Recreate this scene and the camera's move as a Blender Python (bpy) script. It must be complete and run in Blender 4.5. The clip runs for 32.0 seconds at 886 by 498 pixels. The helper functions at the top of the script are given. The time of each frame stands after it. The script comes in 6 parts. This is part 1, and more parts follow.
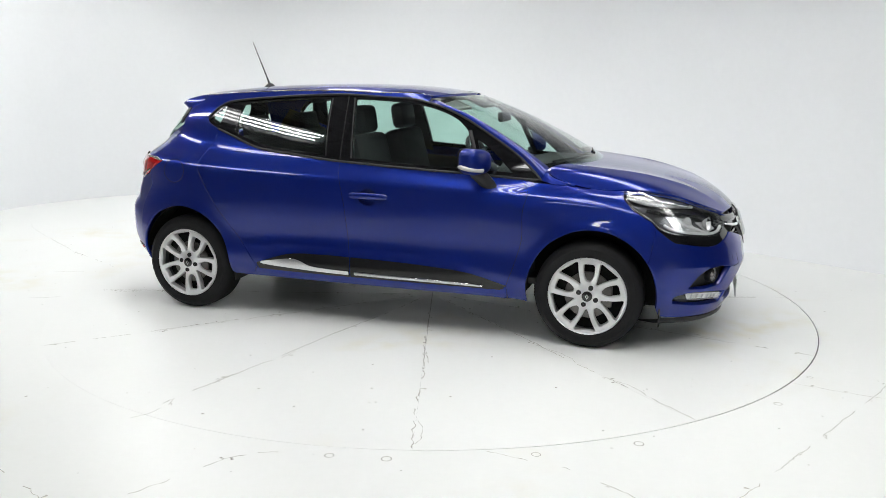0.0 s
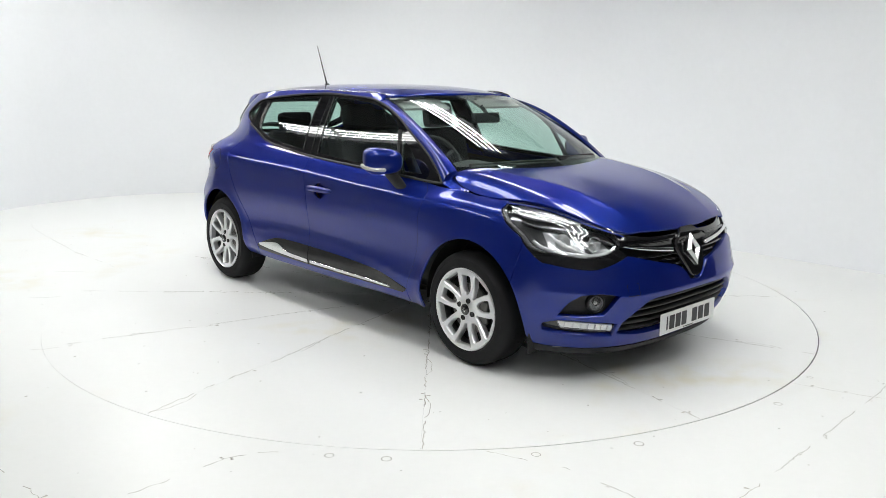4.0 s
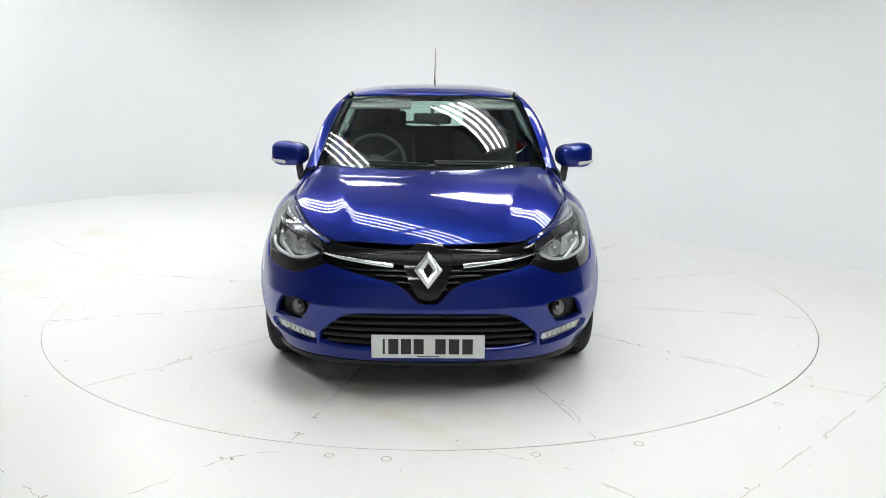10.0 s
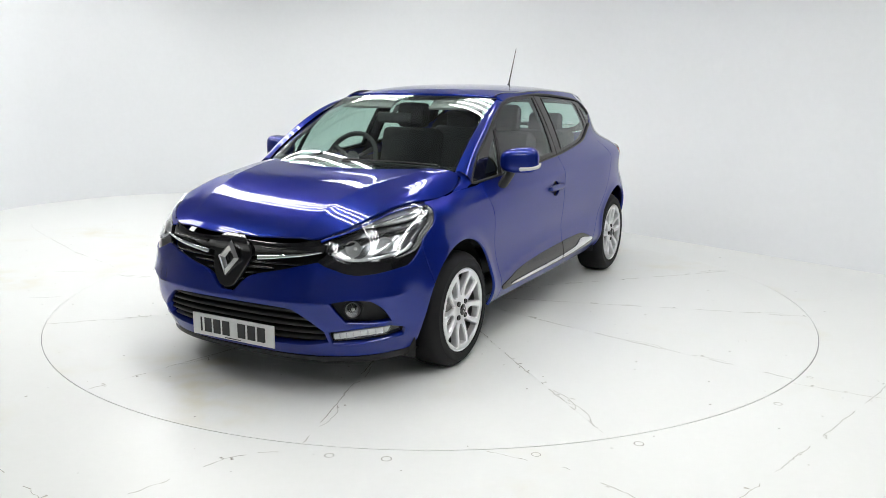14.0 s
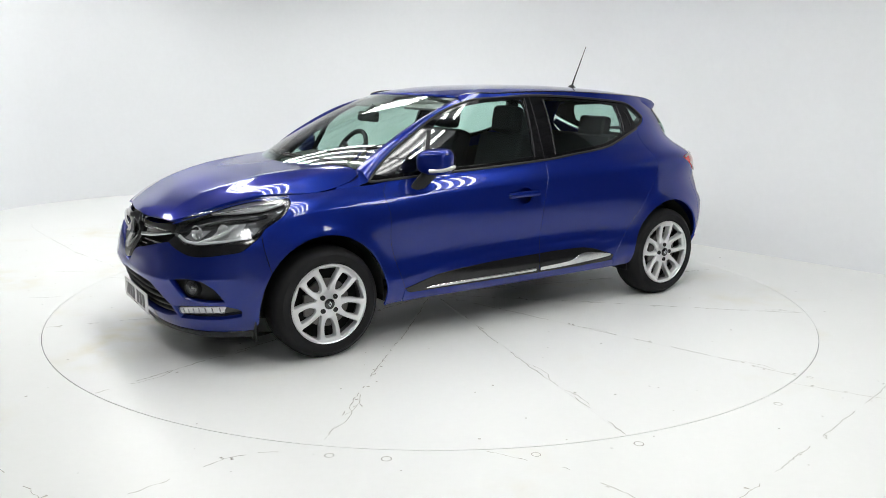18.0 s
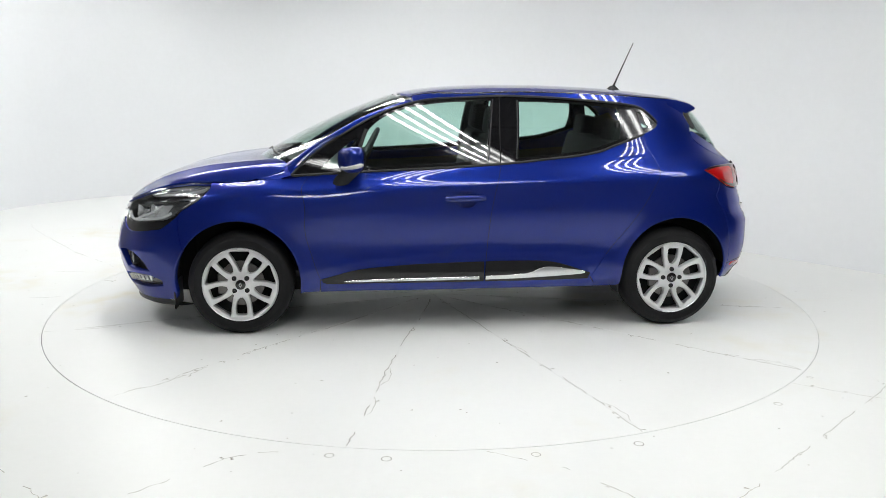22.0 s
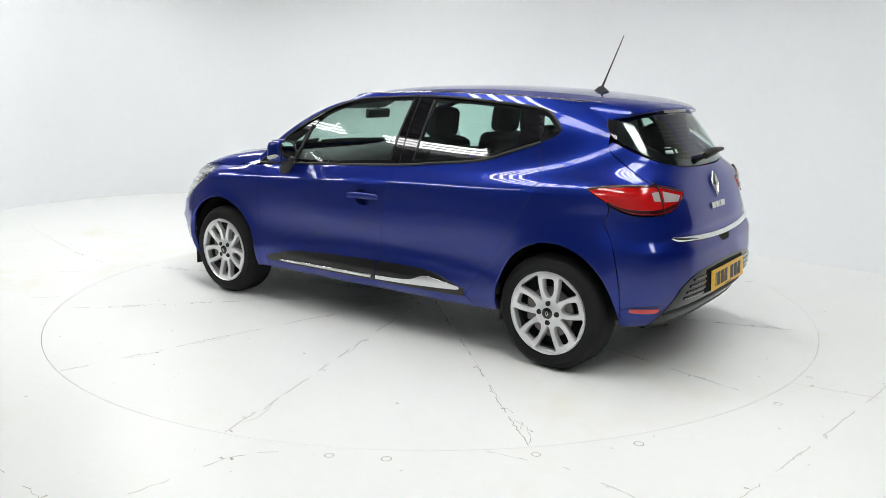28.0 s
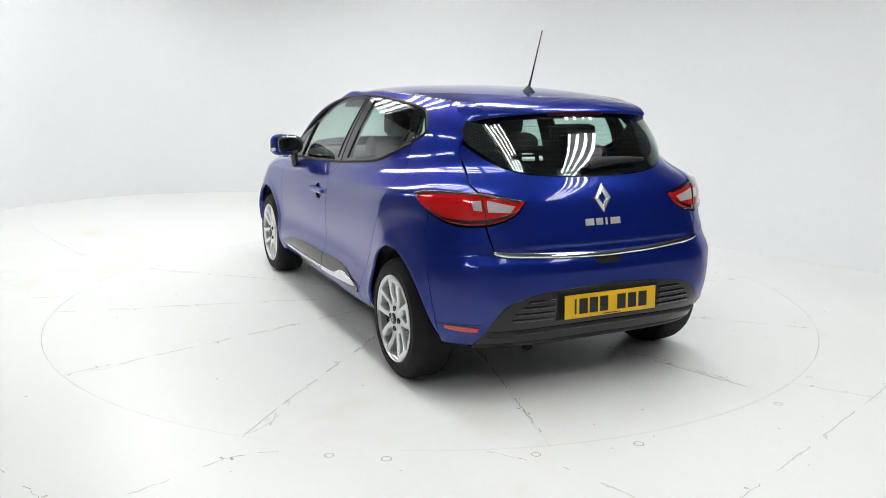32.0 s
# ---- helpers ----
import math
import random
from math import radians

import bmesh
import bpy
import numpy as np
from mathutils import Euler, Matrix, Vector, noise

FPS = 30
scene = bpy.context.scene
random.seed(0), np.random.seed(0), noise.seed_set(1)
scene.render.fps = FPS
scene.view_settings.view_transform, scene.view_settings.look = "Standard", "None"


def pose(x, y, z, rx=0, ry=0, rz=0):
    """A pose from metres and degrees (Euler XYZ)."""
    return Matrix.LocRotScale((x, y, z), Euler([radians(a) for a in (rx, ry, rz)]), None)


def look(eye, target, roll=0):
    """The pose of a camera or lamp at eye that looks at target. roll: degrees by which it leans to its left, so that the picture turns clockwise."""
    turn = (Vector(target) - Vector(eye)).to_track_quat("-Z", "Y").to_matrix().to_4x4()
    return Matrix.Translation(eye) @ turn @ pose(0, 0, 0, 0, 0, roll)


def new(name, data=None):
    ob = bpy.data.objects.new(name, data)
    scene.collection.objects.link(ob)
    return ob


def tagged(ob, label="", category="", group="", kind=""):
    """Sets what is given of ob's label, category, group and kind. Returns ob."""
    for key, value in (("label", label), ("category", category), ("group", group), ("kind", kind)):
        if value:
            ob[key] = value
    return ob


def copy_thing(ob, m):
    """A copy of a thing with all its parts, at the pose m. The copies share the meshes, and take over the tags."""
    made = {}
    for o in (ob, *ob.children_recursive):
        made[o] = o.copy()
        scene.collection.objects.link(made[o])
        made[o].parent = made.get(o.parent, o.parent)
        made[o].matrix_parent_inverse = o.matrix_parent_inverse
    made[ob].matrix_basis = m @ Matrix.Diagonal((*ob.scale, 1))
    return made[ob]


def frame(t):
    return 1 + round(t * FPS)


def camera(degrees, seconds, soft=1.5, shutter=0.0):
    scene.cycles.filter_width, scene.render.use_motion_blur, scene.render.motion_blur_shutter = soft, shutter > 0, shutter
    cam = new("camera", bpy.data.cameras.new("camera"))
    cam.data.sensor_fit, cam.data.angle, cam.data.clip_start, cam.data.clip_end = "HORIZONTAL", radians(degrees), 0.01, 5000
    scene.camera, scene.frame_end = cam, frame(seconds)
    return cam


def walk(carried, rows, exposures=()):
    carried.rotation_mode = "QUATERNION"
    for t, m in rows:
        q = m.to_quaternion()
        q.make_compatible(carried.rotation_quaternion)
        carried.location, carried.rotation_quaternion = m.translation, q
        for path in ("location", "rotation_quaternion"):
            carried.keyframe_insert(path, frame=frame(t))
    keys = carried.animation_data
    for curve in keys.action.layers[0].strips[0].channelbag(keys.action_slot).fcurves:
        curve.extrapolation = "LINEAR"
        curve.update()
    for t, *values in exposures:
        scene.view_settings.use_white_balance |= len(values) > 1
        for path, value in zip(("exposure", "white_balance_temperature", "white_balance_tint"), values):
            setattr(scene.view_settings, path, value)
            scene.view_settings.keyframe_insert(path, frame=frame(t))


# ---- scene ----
# ---- camera: fixed on its stand ----
cam = camera(57.04, 32.0, soft=0.85)
EYE = Vector((0.0, -5.563, 1.473))
VIEW = look(EYE, EYE + Vector((0.01272, 0.97924, -0.20234)) * 5.0, 0.389)
walk(cam, [(0.0, VIEW), (32.0, VIEW)], exposures=[(0.0, -0.30), (32.0, -0.30)])

# Turn of the platform in degrees, by seconds.
TURN = [
    (0, -18.65), (0.5, -21.76), (1, -26.37), (1.5, -30.09), (2, -32.80), (2.5, -35.89), (3, -40.44), (3.5, -44.32), (5.5, -58.30), (6, -61.50), (6.5,
    -64.26), (7, -68.77), (7.5, -72.74), (8, -76.06), (8.5, -78.61), (9, -83.01), (9.5, -87.05), (10, -90.55), (10.5, -92.97), (11, -97.41), (11.5,
    -101.49), (12, -104.93), (12.5, -107.28), (13, -111.60), (13.5, -115.65), (14, -119.22), (14.5, -121.76), (16.5, -136.22), (17, -139.70), (17.5,
    -143.76), (18, -147.41), (18.5, -150.02), (19, -153.42), (19.5, -157.26), (20, -161.20), (20.5, -163.95), (21, -167.15), (21.5, -171.43), (22,
    -175.10), (22.5, -177.89), (23, -180.61), (23.5, -185.49), (24, -189.18), (24.5, -192.05), (25, -195.16), (25.5, -199.13), (27.5, -213.15), (28,
    -217.45), (28.5, -220.45), (29, -223.14), (29.5, -227.14), (30, -231.31), (30.5, -234.18), (31, -237.10), (31.5, -241.21), (32, -245.50),
]
AXIS_X = -1.1933          # the platform's axis in car space (front axle at x = 0, nose towards +x, left side +y)
RING_R = 2.483

# ---- world and exposure ----
world = bpy.data.worlds.new("world")
scene.world = world
world.use_nodes = True
bg = world.node_tree.nodes["Background"]
bg.inputs["Color"].default_value = (0.75, 0.8, 0.86, 1)
bg.inputs["Strength"].default_value = 0.15

# ---- materials ----
def base_material(name, color, rough=0.5, metal=0.0, coat=0.0, coat_rough=0.03, spec=0.5):
    m = bpy.data.materials.new(name)
    m.use_nodes = True
    b = m.node_tree.nodes["Principled BSDF"]
    b.inputs["Base Color"].default_value = (*color, 1)
    b.inputs["Roughness"].default_value = rough
    b.inputs["Metallic"].default_value = metal
    b.inputs["Coat Weight"].default_value = coat
    b.inputs["Coat Roughness"].default_value = coat_rough
    b.inputs["Specular IOR Level"].default_value = spec
    return m


def node(m, kind, **inputs):
    n = m.node_tree.nodes.new(kind)
    for key, value in inputs.items():
        n.inputs[key.replace("_", " ")].default_value = value
    return n


def link(m, a, b):
    m.node_tree.links.new(a, b)


def varied(m, color, amount=0.12, scale=8.0, fine=60.0, bump=0.0, rough=None, spread=0.1):
    """Two scales of noise on the colour, the roughness and the relief."""
    b = m.node_tree.nodes["Principled BSDF"]
    co = node(m, "ShaderNodeTexCoord")
    big = node(m, "ShaderNodeTexNoise", Scale=scale, Detail=5.0)
    small = node(m, "ShaderNodeTexNoise", Scale=fine, Detail=3.0)
    for n in (big, small):
        link(m, co.outputs["Object"], n.inputs["Vector"])
    ramp = m.node_tree.nodes.new("ShaderNodeValToRGB")
    ramp.color_ramp.elements[0].position, ramp.color_ramp.elements[1].position = 0.3, 0.7
    ramp.color_ramp.elements[0].color = (*[c * (1 - amount) for c in color], 1)
    ramp.color_ramp.elements[1].color = (*[min(1, c * (1 + amount)) for c in color], 1)
    mix = node(m, "ShaderNodeMath")
    mix.operation = "MULTIPLY_ADD"
    mix.inputs[1].default_value, mix.inputs[2].default_value = 0.4, 0.3
    link(m, small.outputs["Fac"], mix.inputs[0])
    add = node(m, "ShaderNodeMath")
    add.operation = "MULTIPLY_ADD"
    add.inputs[1].default_value = 0.6
    link(m, big.outputs["Fac"], add.inputs[0])
    link(m, mix.outputs[0], add.inputs[2])
    sub = node(m, "ShaderNodeMath")
    sub.operation = "SUBTRACT"
    sub.inputs[1].default_value = 0.3
    link(m, add.outputs[0], sub.inputs[0])
    link(m, sub.outputs[0], ramp.inputs["Fac"])
    link(m, ramp.outputs["Color"], b.inputs["Base Color"])
    if rough is not None:
        rr = node(m, "ShaderNodeMapRange")
        rr.inputs["To Min"].default_value, rr.inputs["To Max"].default_value = max(0.02, rough - spread), rough + spread
        link(m, small.outputs["Fac"], rr.inputs["Value"])
        link(m, rr.outputs["Result"], b.inputs["Roughness"])
    if bump:
        bp = node(m, "ShaderNodeBump", Strength=bump, Distance=0.002)
        link(m, small.outputs["Fac"], bp.inputs["Height"])
        link(m, bp.outputs["Normal"], b.inputs["Normal"])
    return m


def glass_material(name, tint, ior=1.5, rough=0.0):
    """Thin tinted pane: clear body with a gloss that grows towards grazing."""
    m = bpy.data.materials.new(name)
    m.use_nodes = True
    t = m.node_tree
    t.nodes.remove(t.nodes["Principled BSDF"])
    clear = node(m, "ShaderNodeBsdfTransparent")
    clear.inputs["Color"].default_value = (*tint, 1)
    gloss = node(m, "ShaderNodeBsdfGlossy", Roughness=rough)
    gloss.inputs["Color"].default_value = (1, 1, 1, 1)
    edge = node(m, "ShaderNodeLayerWeight", Blend=0.5)
    power = node(m, "ShaderNodeMath")
    power.operation = "POWER"
    power.inputs[1].default_value = 5.0
    scale = node(m, "ShaderNodeMath")
    scale.operation = "MULTIPLY_ADD"
    low = 2.0 * ((ior - 1) / (ior + 1)) ** 2
    scale.inputs[1].default_value, scale.inputs[2].default_value = 1 - low, low
    mix = node(m, "ShaderNodeMixShader")
    link(m, edge.outputs["Facing"], power.inputs[0])
    link(m, power.outputs[0], scale.inputs[0])
    link(m, scale.outputs[0], mix.inputs["Fac"])
    link(m, clear.outputs["BSDF"], mix.inputs[1])
    link(m, gloss.outputs["BSDF"], mix.inputs[2])
    link(m, mix.outputs["Shader"], t.nodes["Material Output"].inputs["Surface"])
    return m


def glow_material(name, color, strength):
    m = bpy.data.materials.new(name)
    m.use_nodes = True
    t = m.node_tree
    t.nodes.remove(t.nodes["Principled BSDF"])
    e = node(m, "ShaderNodeEmission", Strength=strength)
    e.inputs["Color"].default_value = (*color, 1)
    link(m, e.outputs["Emission"], t.nodes["Material Output"].inputs["Surface"])
    return m


def paint_material():
    m = base_material("blue_metallic_paint", (0.012, 0.022, 0.26), rough=0.34, metal=0.6, coat=1.0, coat_rough=0.012, spec=0.2)
    b = m.node_tree.nodes["Principled BSDF"]
    b.inputs["Coat IOR"].default_value = 1.48
    b.inputs["Specular Tint"].default_value = (0.12, 0.18, 0.75, 1)
    co = node(m, "ShaderNodeTexCoord")
    flake = node(m, "ShaderNodeTexVoronoi", Scale=900.0)
    link(m, co.outputs["Object"], flake.inputs["Vector"])
    ramp = m.node_tree.nodes.new("ShaderNodeValToRGB")
    ramp.color_ramp.elements[0].color = (0.0052, 0.0160, 0.160, 1)
    ramp.color_ramp.elements[1].color = (0.0077, 0.0250, 0.248, 1)
    link(m, flake.outputs["Color"], ramp.inputs["Fac"])
    link(m, ramp.outputs["Color"], b.inputs["Base Color"])
    dust = node(m, "ShaderNodeTexNoise", Scale=3.0, Detail=6.0)
    link(m, co.outputs["Object"], dust.inputs["Vector"])
    rr = node(m, "ShaderNodeMapRange")
    rr.inputs["To Min"].default_value, rr.inputs["To Max"].default_value = 0.004, 0.018
    link(m, dust.outputs["Fac"], rr.inputs["Value"])
    link(m, rr.outputs["Result"], b.inputs["Coat Roughness"])
    return m


PAINT = paint_material()
BLACK_GLOSS = base_material("black_gloss_plastic", (0.006, 0.006, 0.007), rough=0.08, coat=0.6)
CLADDING = varied(base_material("dark_satin_cladding", (0.010, 0.010, 0.011), rough=0.14, spec=0.45), (0.010, 0.010, 0.011), 0.2, 12, 60, 0.0, 0.14, 0.02)
BLACK_FILM = base_material("black_window_film", (0.006, 0.006, 0.007), rough=0.05, spec=0.5)
BLACK_TRIM = varied(base_material("black_grained_plastic", (0.014, 0.014, 0.015), rough=0.42, spec=0.35), (0.014, 0.014, 0.015), 0.25, 30, 400, 0.15, 0.5)
RUBBER = varied(base_material("tyre_rubber", (0.010, 0.010, 0.011), rough=0.6, spec=0.25), (0.010, 0.010, 0.011), 0.3, 10, 150, 0.2, 0.7)
LINER = base_material("dark_liner", (0.006, 0.006, 0.006), rough=0.9)
CHROME = base_material("chrome", (0.82, 0.83, 0.84), rough=0.06, metal=1.0)
SATIN = base_material("satin_chrome", (0.72, 0.73, 0.74), rough=0.2, metal=1.0)
ALLOY = varied(base_material("silver_alloy", (0.74, 0.745, 0.755), rough=0.3, metal=0.5, coat=0.4), (0.74, 0.745, 0.755), 0.03, 6, 60, 0, 0.30, 0.03)
# darker copy of the alloy: the rim barrel's shade is in its colour
ALLOY_DARK = base_material("shaded_alloy_side", (0.25, 0.25, 0.26), rough=0.4, metal=0.8)
STEEL = varied(base_material("brake_steel", (0.14, 0.135, 0.13), rough=0.4, metal=1.0), (0.14, 0.135, 0.13), 0.2, 20, 120, 0, 0.35)
GLASS = glass_material("tinted_glass", (0.70, 0.88, 0.82))
SCREEN = glass_material("windscreen_glass", (0.73, 0.87, 0.81))
REAR_GLASS = glass_material("rear_window_glass", (0.66, 0.82, 0.76))
CLEAR = glass_material("lamp_cover", (0.93, 0.95, 0.96), 1.45)
RED_LENS = base_material("red_lamp_lens", (0.52, 0.005, 0.007), rough=0.06, coat=1.0)
DARK_RED = base_material("dark_red_lens", (0.045, 0.003, 0.004), rough=0.07, coat=1.0)
LAMP_DARK = base_material("lamp_dark_housing", (0.20, 0.202, 0.21), rough=0.15, metal=0.7)
TAIL_CLEAR = base_material("tail_clear_lens", (0.47, 0.41, 0.41), rough=0.1, coat=1.0)
SMOKE_LENS = base_material("clear_grey_lens", (0.52, 0.515, 0.51), rough=0.12, coat=1.0)
REFLECTOR = base_material("lamp_reflector", (0.88, 0.885, 0.89), rough=0.16, metal=0.6)
WHITE_PLATE = base_material("white_plate", (0.75, 0.76, 0.75), rough=0.3)
YELLOW_PLATE = base_material("yellow_plate", (0.80, 0.47, 0.01), rough=0.3)
INK = base_material("black_print", (0.01, 0.01, 0.012), rough=0.4)
FABRIC = varied(base_material("dark_seat_fabric", (0.022, 0.022, 0.024), rough=0.9), (0.022, 0.022, 0.024), 0.25, 20, 300, 0.3)
CABIN = varied(base_material("dark_cabin_plastic", (0.02, 0.02, 0.022), rough=0.6), (0.02, 0.02, 0.022), 0.2, 15, 200, 0.1)
HEADLINER = base_material("grey_headliner", (0.35, 0.35, 0.34), rough=0.95)
BADGE = base_material("bright_badge_metal", (0.80, 0.805, 0.81), rough=0.18, metal=0.5)
MIRROR = base_material("mirror_glass", (0.9, 0.92, 0.93), rough=0.0, metal=1.0)
TUBE = glow_material("fluorescent_tube", (0.995, 1.0, 0.975), 33.0)
WALL_WHITE = varied(base_material("white_wall_paint", (0.80, 0.815, 0.835), rough=0.6), (0.80, 0.815, 0.835), 0.02, 0.6, 20, 0.02, 0.6)
UNSEEN_PALE = varied(base_material("unseen_wall_grey", (0.62, 0.62, 0.62), rough=0.7), (0.62, 0.62, 0.62), 0.15, 0.8, 15, 0.0, 0.7)
UNSEEN_FLOOR = varied(base_material("unseen_floor_grey", (0.60, 0.60, 0.59), rough=0.6), (0.60, 0.60, 0.59), 0.2, 0.8, 20, 0.0, 0.6)
UNSEEN_DARK = varied(base_material("unseen_dark_grey", (0.14, 0.14, 0.145), rough=0.7), (0.14, 0.14, 0.145), 0.15, 0.8, 15, 0.0, 0.7)
CEILING = varied(base_material("grey_sheet_ceiling", (0.34, 0.34, 0.35), rough=0.6), (0.34, 0.34, 0.35), 0.15, 1.0, 12, 0.0, 0.6)
STEEL_GREY = base_material("grey_painted_steel", (0.10, 0.10, 0.11), rough=0.5)


def floor_material():
    """White floor paint with faint yellowed stains, scuffs and uneven gloss."""
    col = (0.84, 0.85, 0.835)
    m = varied(base_material("white_floor_paint", col, rough=0.34), col, 0.02, 1.2, 25, 0.03, 0.36, 0.09)
    b = m.node_tree.nodes["Principled BSDF"]
    src = b.inputs["Base Color"].links[0].from_socket
    co = node(m, "ShaderNodeTexCoord")
    big = node(m, "ShaderNodeTexNoise", Scale=0.75, Detail=4.0, Distortion=0.6)
    fine = node(m, "ShaderNodeTexNoise", Scale=5.0, Detail=6.0)
    for n in (big, fine):
        link(m, co.outputs["Object"], n.inputs["Vector"])
    r1 = node(m, "ShaderNodeMapRange")
    r1.inputs["From Min"].default_value, r1.inputs["From Max"].default_value = 0.56, 0.72
    link(m, big.outputs["Fac"], r1.inputs["Value"])
    r2 = node(m, "ShaderNodeMapRange")
    r2.inputs["From Min"].default_value, r2.inputs["From Max"].default_value = 0.42, 0.66
    link(m, fine.outputs["Fac"], r2.inputs["Value"])
    mul = node(m, "ShaderNodeMath")
    mul.operation = "MULTIPLY"
    link(m, r1.outputs["Result"], mul.inputs[0])
    link(m, r2.outputs["Result"], mul.inputs[1])
    mix = m.node_tree.nodes.new("ShaderNodeMix")
    mix.data_type = "RGBA"
    link(m, mul.outputs[0], mix.inputs["Factor"])
    link(m, src, mix.inputs["A"])
    mix.inputs["B"].default_value = (0.78, 0.755, 0.645, 1)
    link(m, mix.outputs["Result"], b.inputs["Base Color"])
    return m


FLOOR_PAINT = floor_material()
CRACK = varied(base_material("grey_crack", (0.45, 0.435, 0.40), rough=0.9), (0.45, 0.435, 0.40), 0.45, 3, 40)

# ---- helpers for building ----
def mesh_object(name, verts, faces, material, parent=None, label="", smooth=False, normals=None):
    me = bpy.data.meshes.new(name)
    me.from_pydata([tuple(map(float, v)) for v in verts], [], [tuple(map(int, f)) for f in faces])
    me.materials.append(material)
    if smooth or normals is not None:
        me.polygons.foreach_set("use_smooth", [True] * len(me.polygons))
    if normals is not None:
        me.normals_split_custom_set_from_vertices([tuple(map(float, n)) for n in normals])
    me.update()
    ob = new(name, me)
    if parent is not None:
        ob.parent = parent
    return tagged(ob, label)


def part(name, bm, material, parent, label="", smooth=True, angle=35):
    """Links a bmesh as one mesh object under a thing or a part."""
    me = bpy.data.meshes.new(name)
    bmesh.ops.recalc_face_normals(bm, faces=bm.faces)
    if smooth:
        for f in bm.faces:
            f.smooth = True
        for e in bm.edges:
            if len(e.link_faces) == 2 and e.calc_face_angle(0) > radians(angle):
                e.smooth = False
    bm.to_mesh(me)
    bm.free()
    me.materials.append(material)
    ob = new(name, me)
    if parent is not None:
        ob.parent = parent
    return tagged(ob, label)


def box(bm, x0, x1, y0, y1, z0, z1, bevel=0.0, m=None):
    r = bmesh.ops.create_cube(bm, size=1.0)
    vs = r["verts"]
    mat = Matrix.Translation(((x0 + x1) / 2, (y0 + y1) / 2, (z0 + z1) / 2)) @ Matrix.Diagonal((x1 - x0, y1 - y0, z1 - z0, 1))
    bmesh.ops.transform(bm, matrix=mat, verts=vs)
    if bevel:
        es = list({e for v in vs for e in v.link_edges})
        r = bmesh.ops.bevel(bm, geom=es, offset=bevel, segments=3, profile=0.6, affect="EDGES", clamp_overlap=True)
        vs = list({v for f in r["faces"] for v in f.verts} | {v for v in vs if v.is_valid})
    if m is not None:
        bmesh.ops.transform(bm, matrix=m, verts=vs)
    return vs


def tube(bm, points, radius, sides=10, caps=True):
    """A round bar along points; radius may be a list."""
    pts = [Vector(p) for p in points]
    rings = []
    for i, p in enumerate(pts):
        d = (pts[min(i + 1, len(pts) - 1)] - pts[max(i - 1, 0)]).normalized()
        a = d.orthogonal().normalized() if not rings else (last - last.dot(d) * d).normalized()
        last = a
        b = d.cross(a)
        r = radius[i] if isinstance(radius, (list, tuple)) else radius
        rings.append([bm.verts.new(p + r * (math.cos(2 * math.pi * k / sides) * a + math.sin(2 * math.pi * k / sides) * b)) for k in range(sides)])
    for q, w in zip(rings, rings[1:]):
        for k in range(sides):
            bm.faces.new((q[k], q[(k + 1) % sides], w[(k + 1) % sides], w[k]))
    if caps:
        bm.faces.new(rings[0][::-1])
        bm.faces.new(rings[-1])


def lathe(bm, profile, steps=48, axis="y"):
    """Turns (radius, along) pairs about an axis through the origin."""
    rings = []
    for r, h in profile:
        ring = []
        for k in range(steps):
            a = 2 * math.pi * k / steps
            c, s = r * math.cos(a), r * math.sin(a)
            ring.append(bm.verts.new((c, h, s) if axis == "y" else (h, c, s) if axis == "x" else (c, s, h)))
        rings.append(ring)
    for q, w in zip(rings, rings[1:]):
        for k in range(steps):
            bm.faces.new((q[k], q[(k + 1) % steps], w[(k + 1) % steps], w[k]))
    return rings


def smooth_path(points, n=8, closed=False):
    """Catmull-Rom curve through the points, any dimension."""
    p = [np.array(q, float) for q in points]
    out = []
    m = len(p)
    for i in range(m if closed else m - 1):
        a, b, c, d = (p[(i - 1) % m], p[i], p[(i + 1) % m], p[(i + 2) % m]) if closed else (p[max(i - 1, 0)], p[i], p[i + 1], p[min(i + 2, m - 1)])
        for k in range(n):
            s = k / n
            out.append(0.5 * (2 * b + (c - a) * s + (2 * a - 5 * b + 4 * c - d) * s * s + (3 * b - a - 3 * c + d) * s ** 3))
    if not closed:
        out.append(p[-1])
    return out


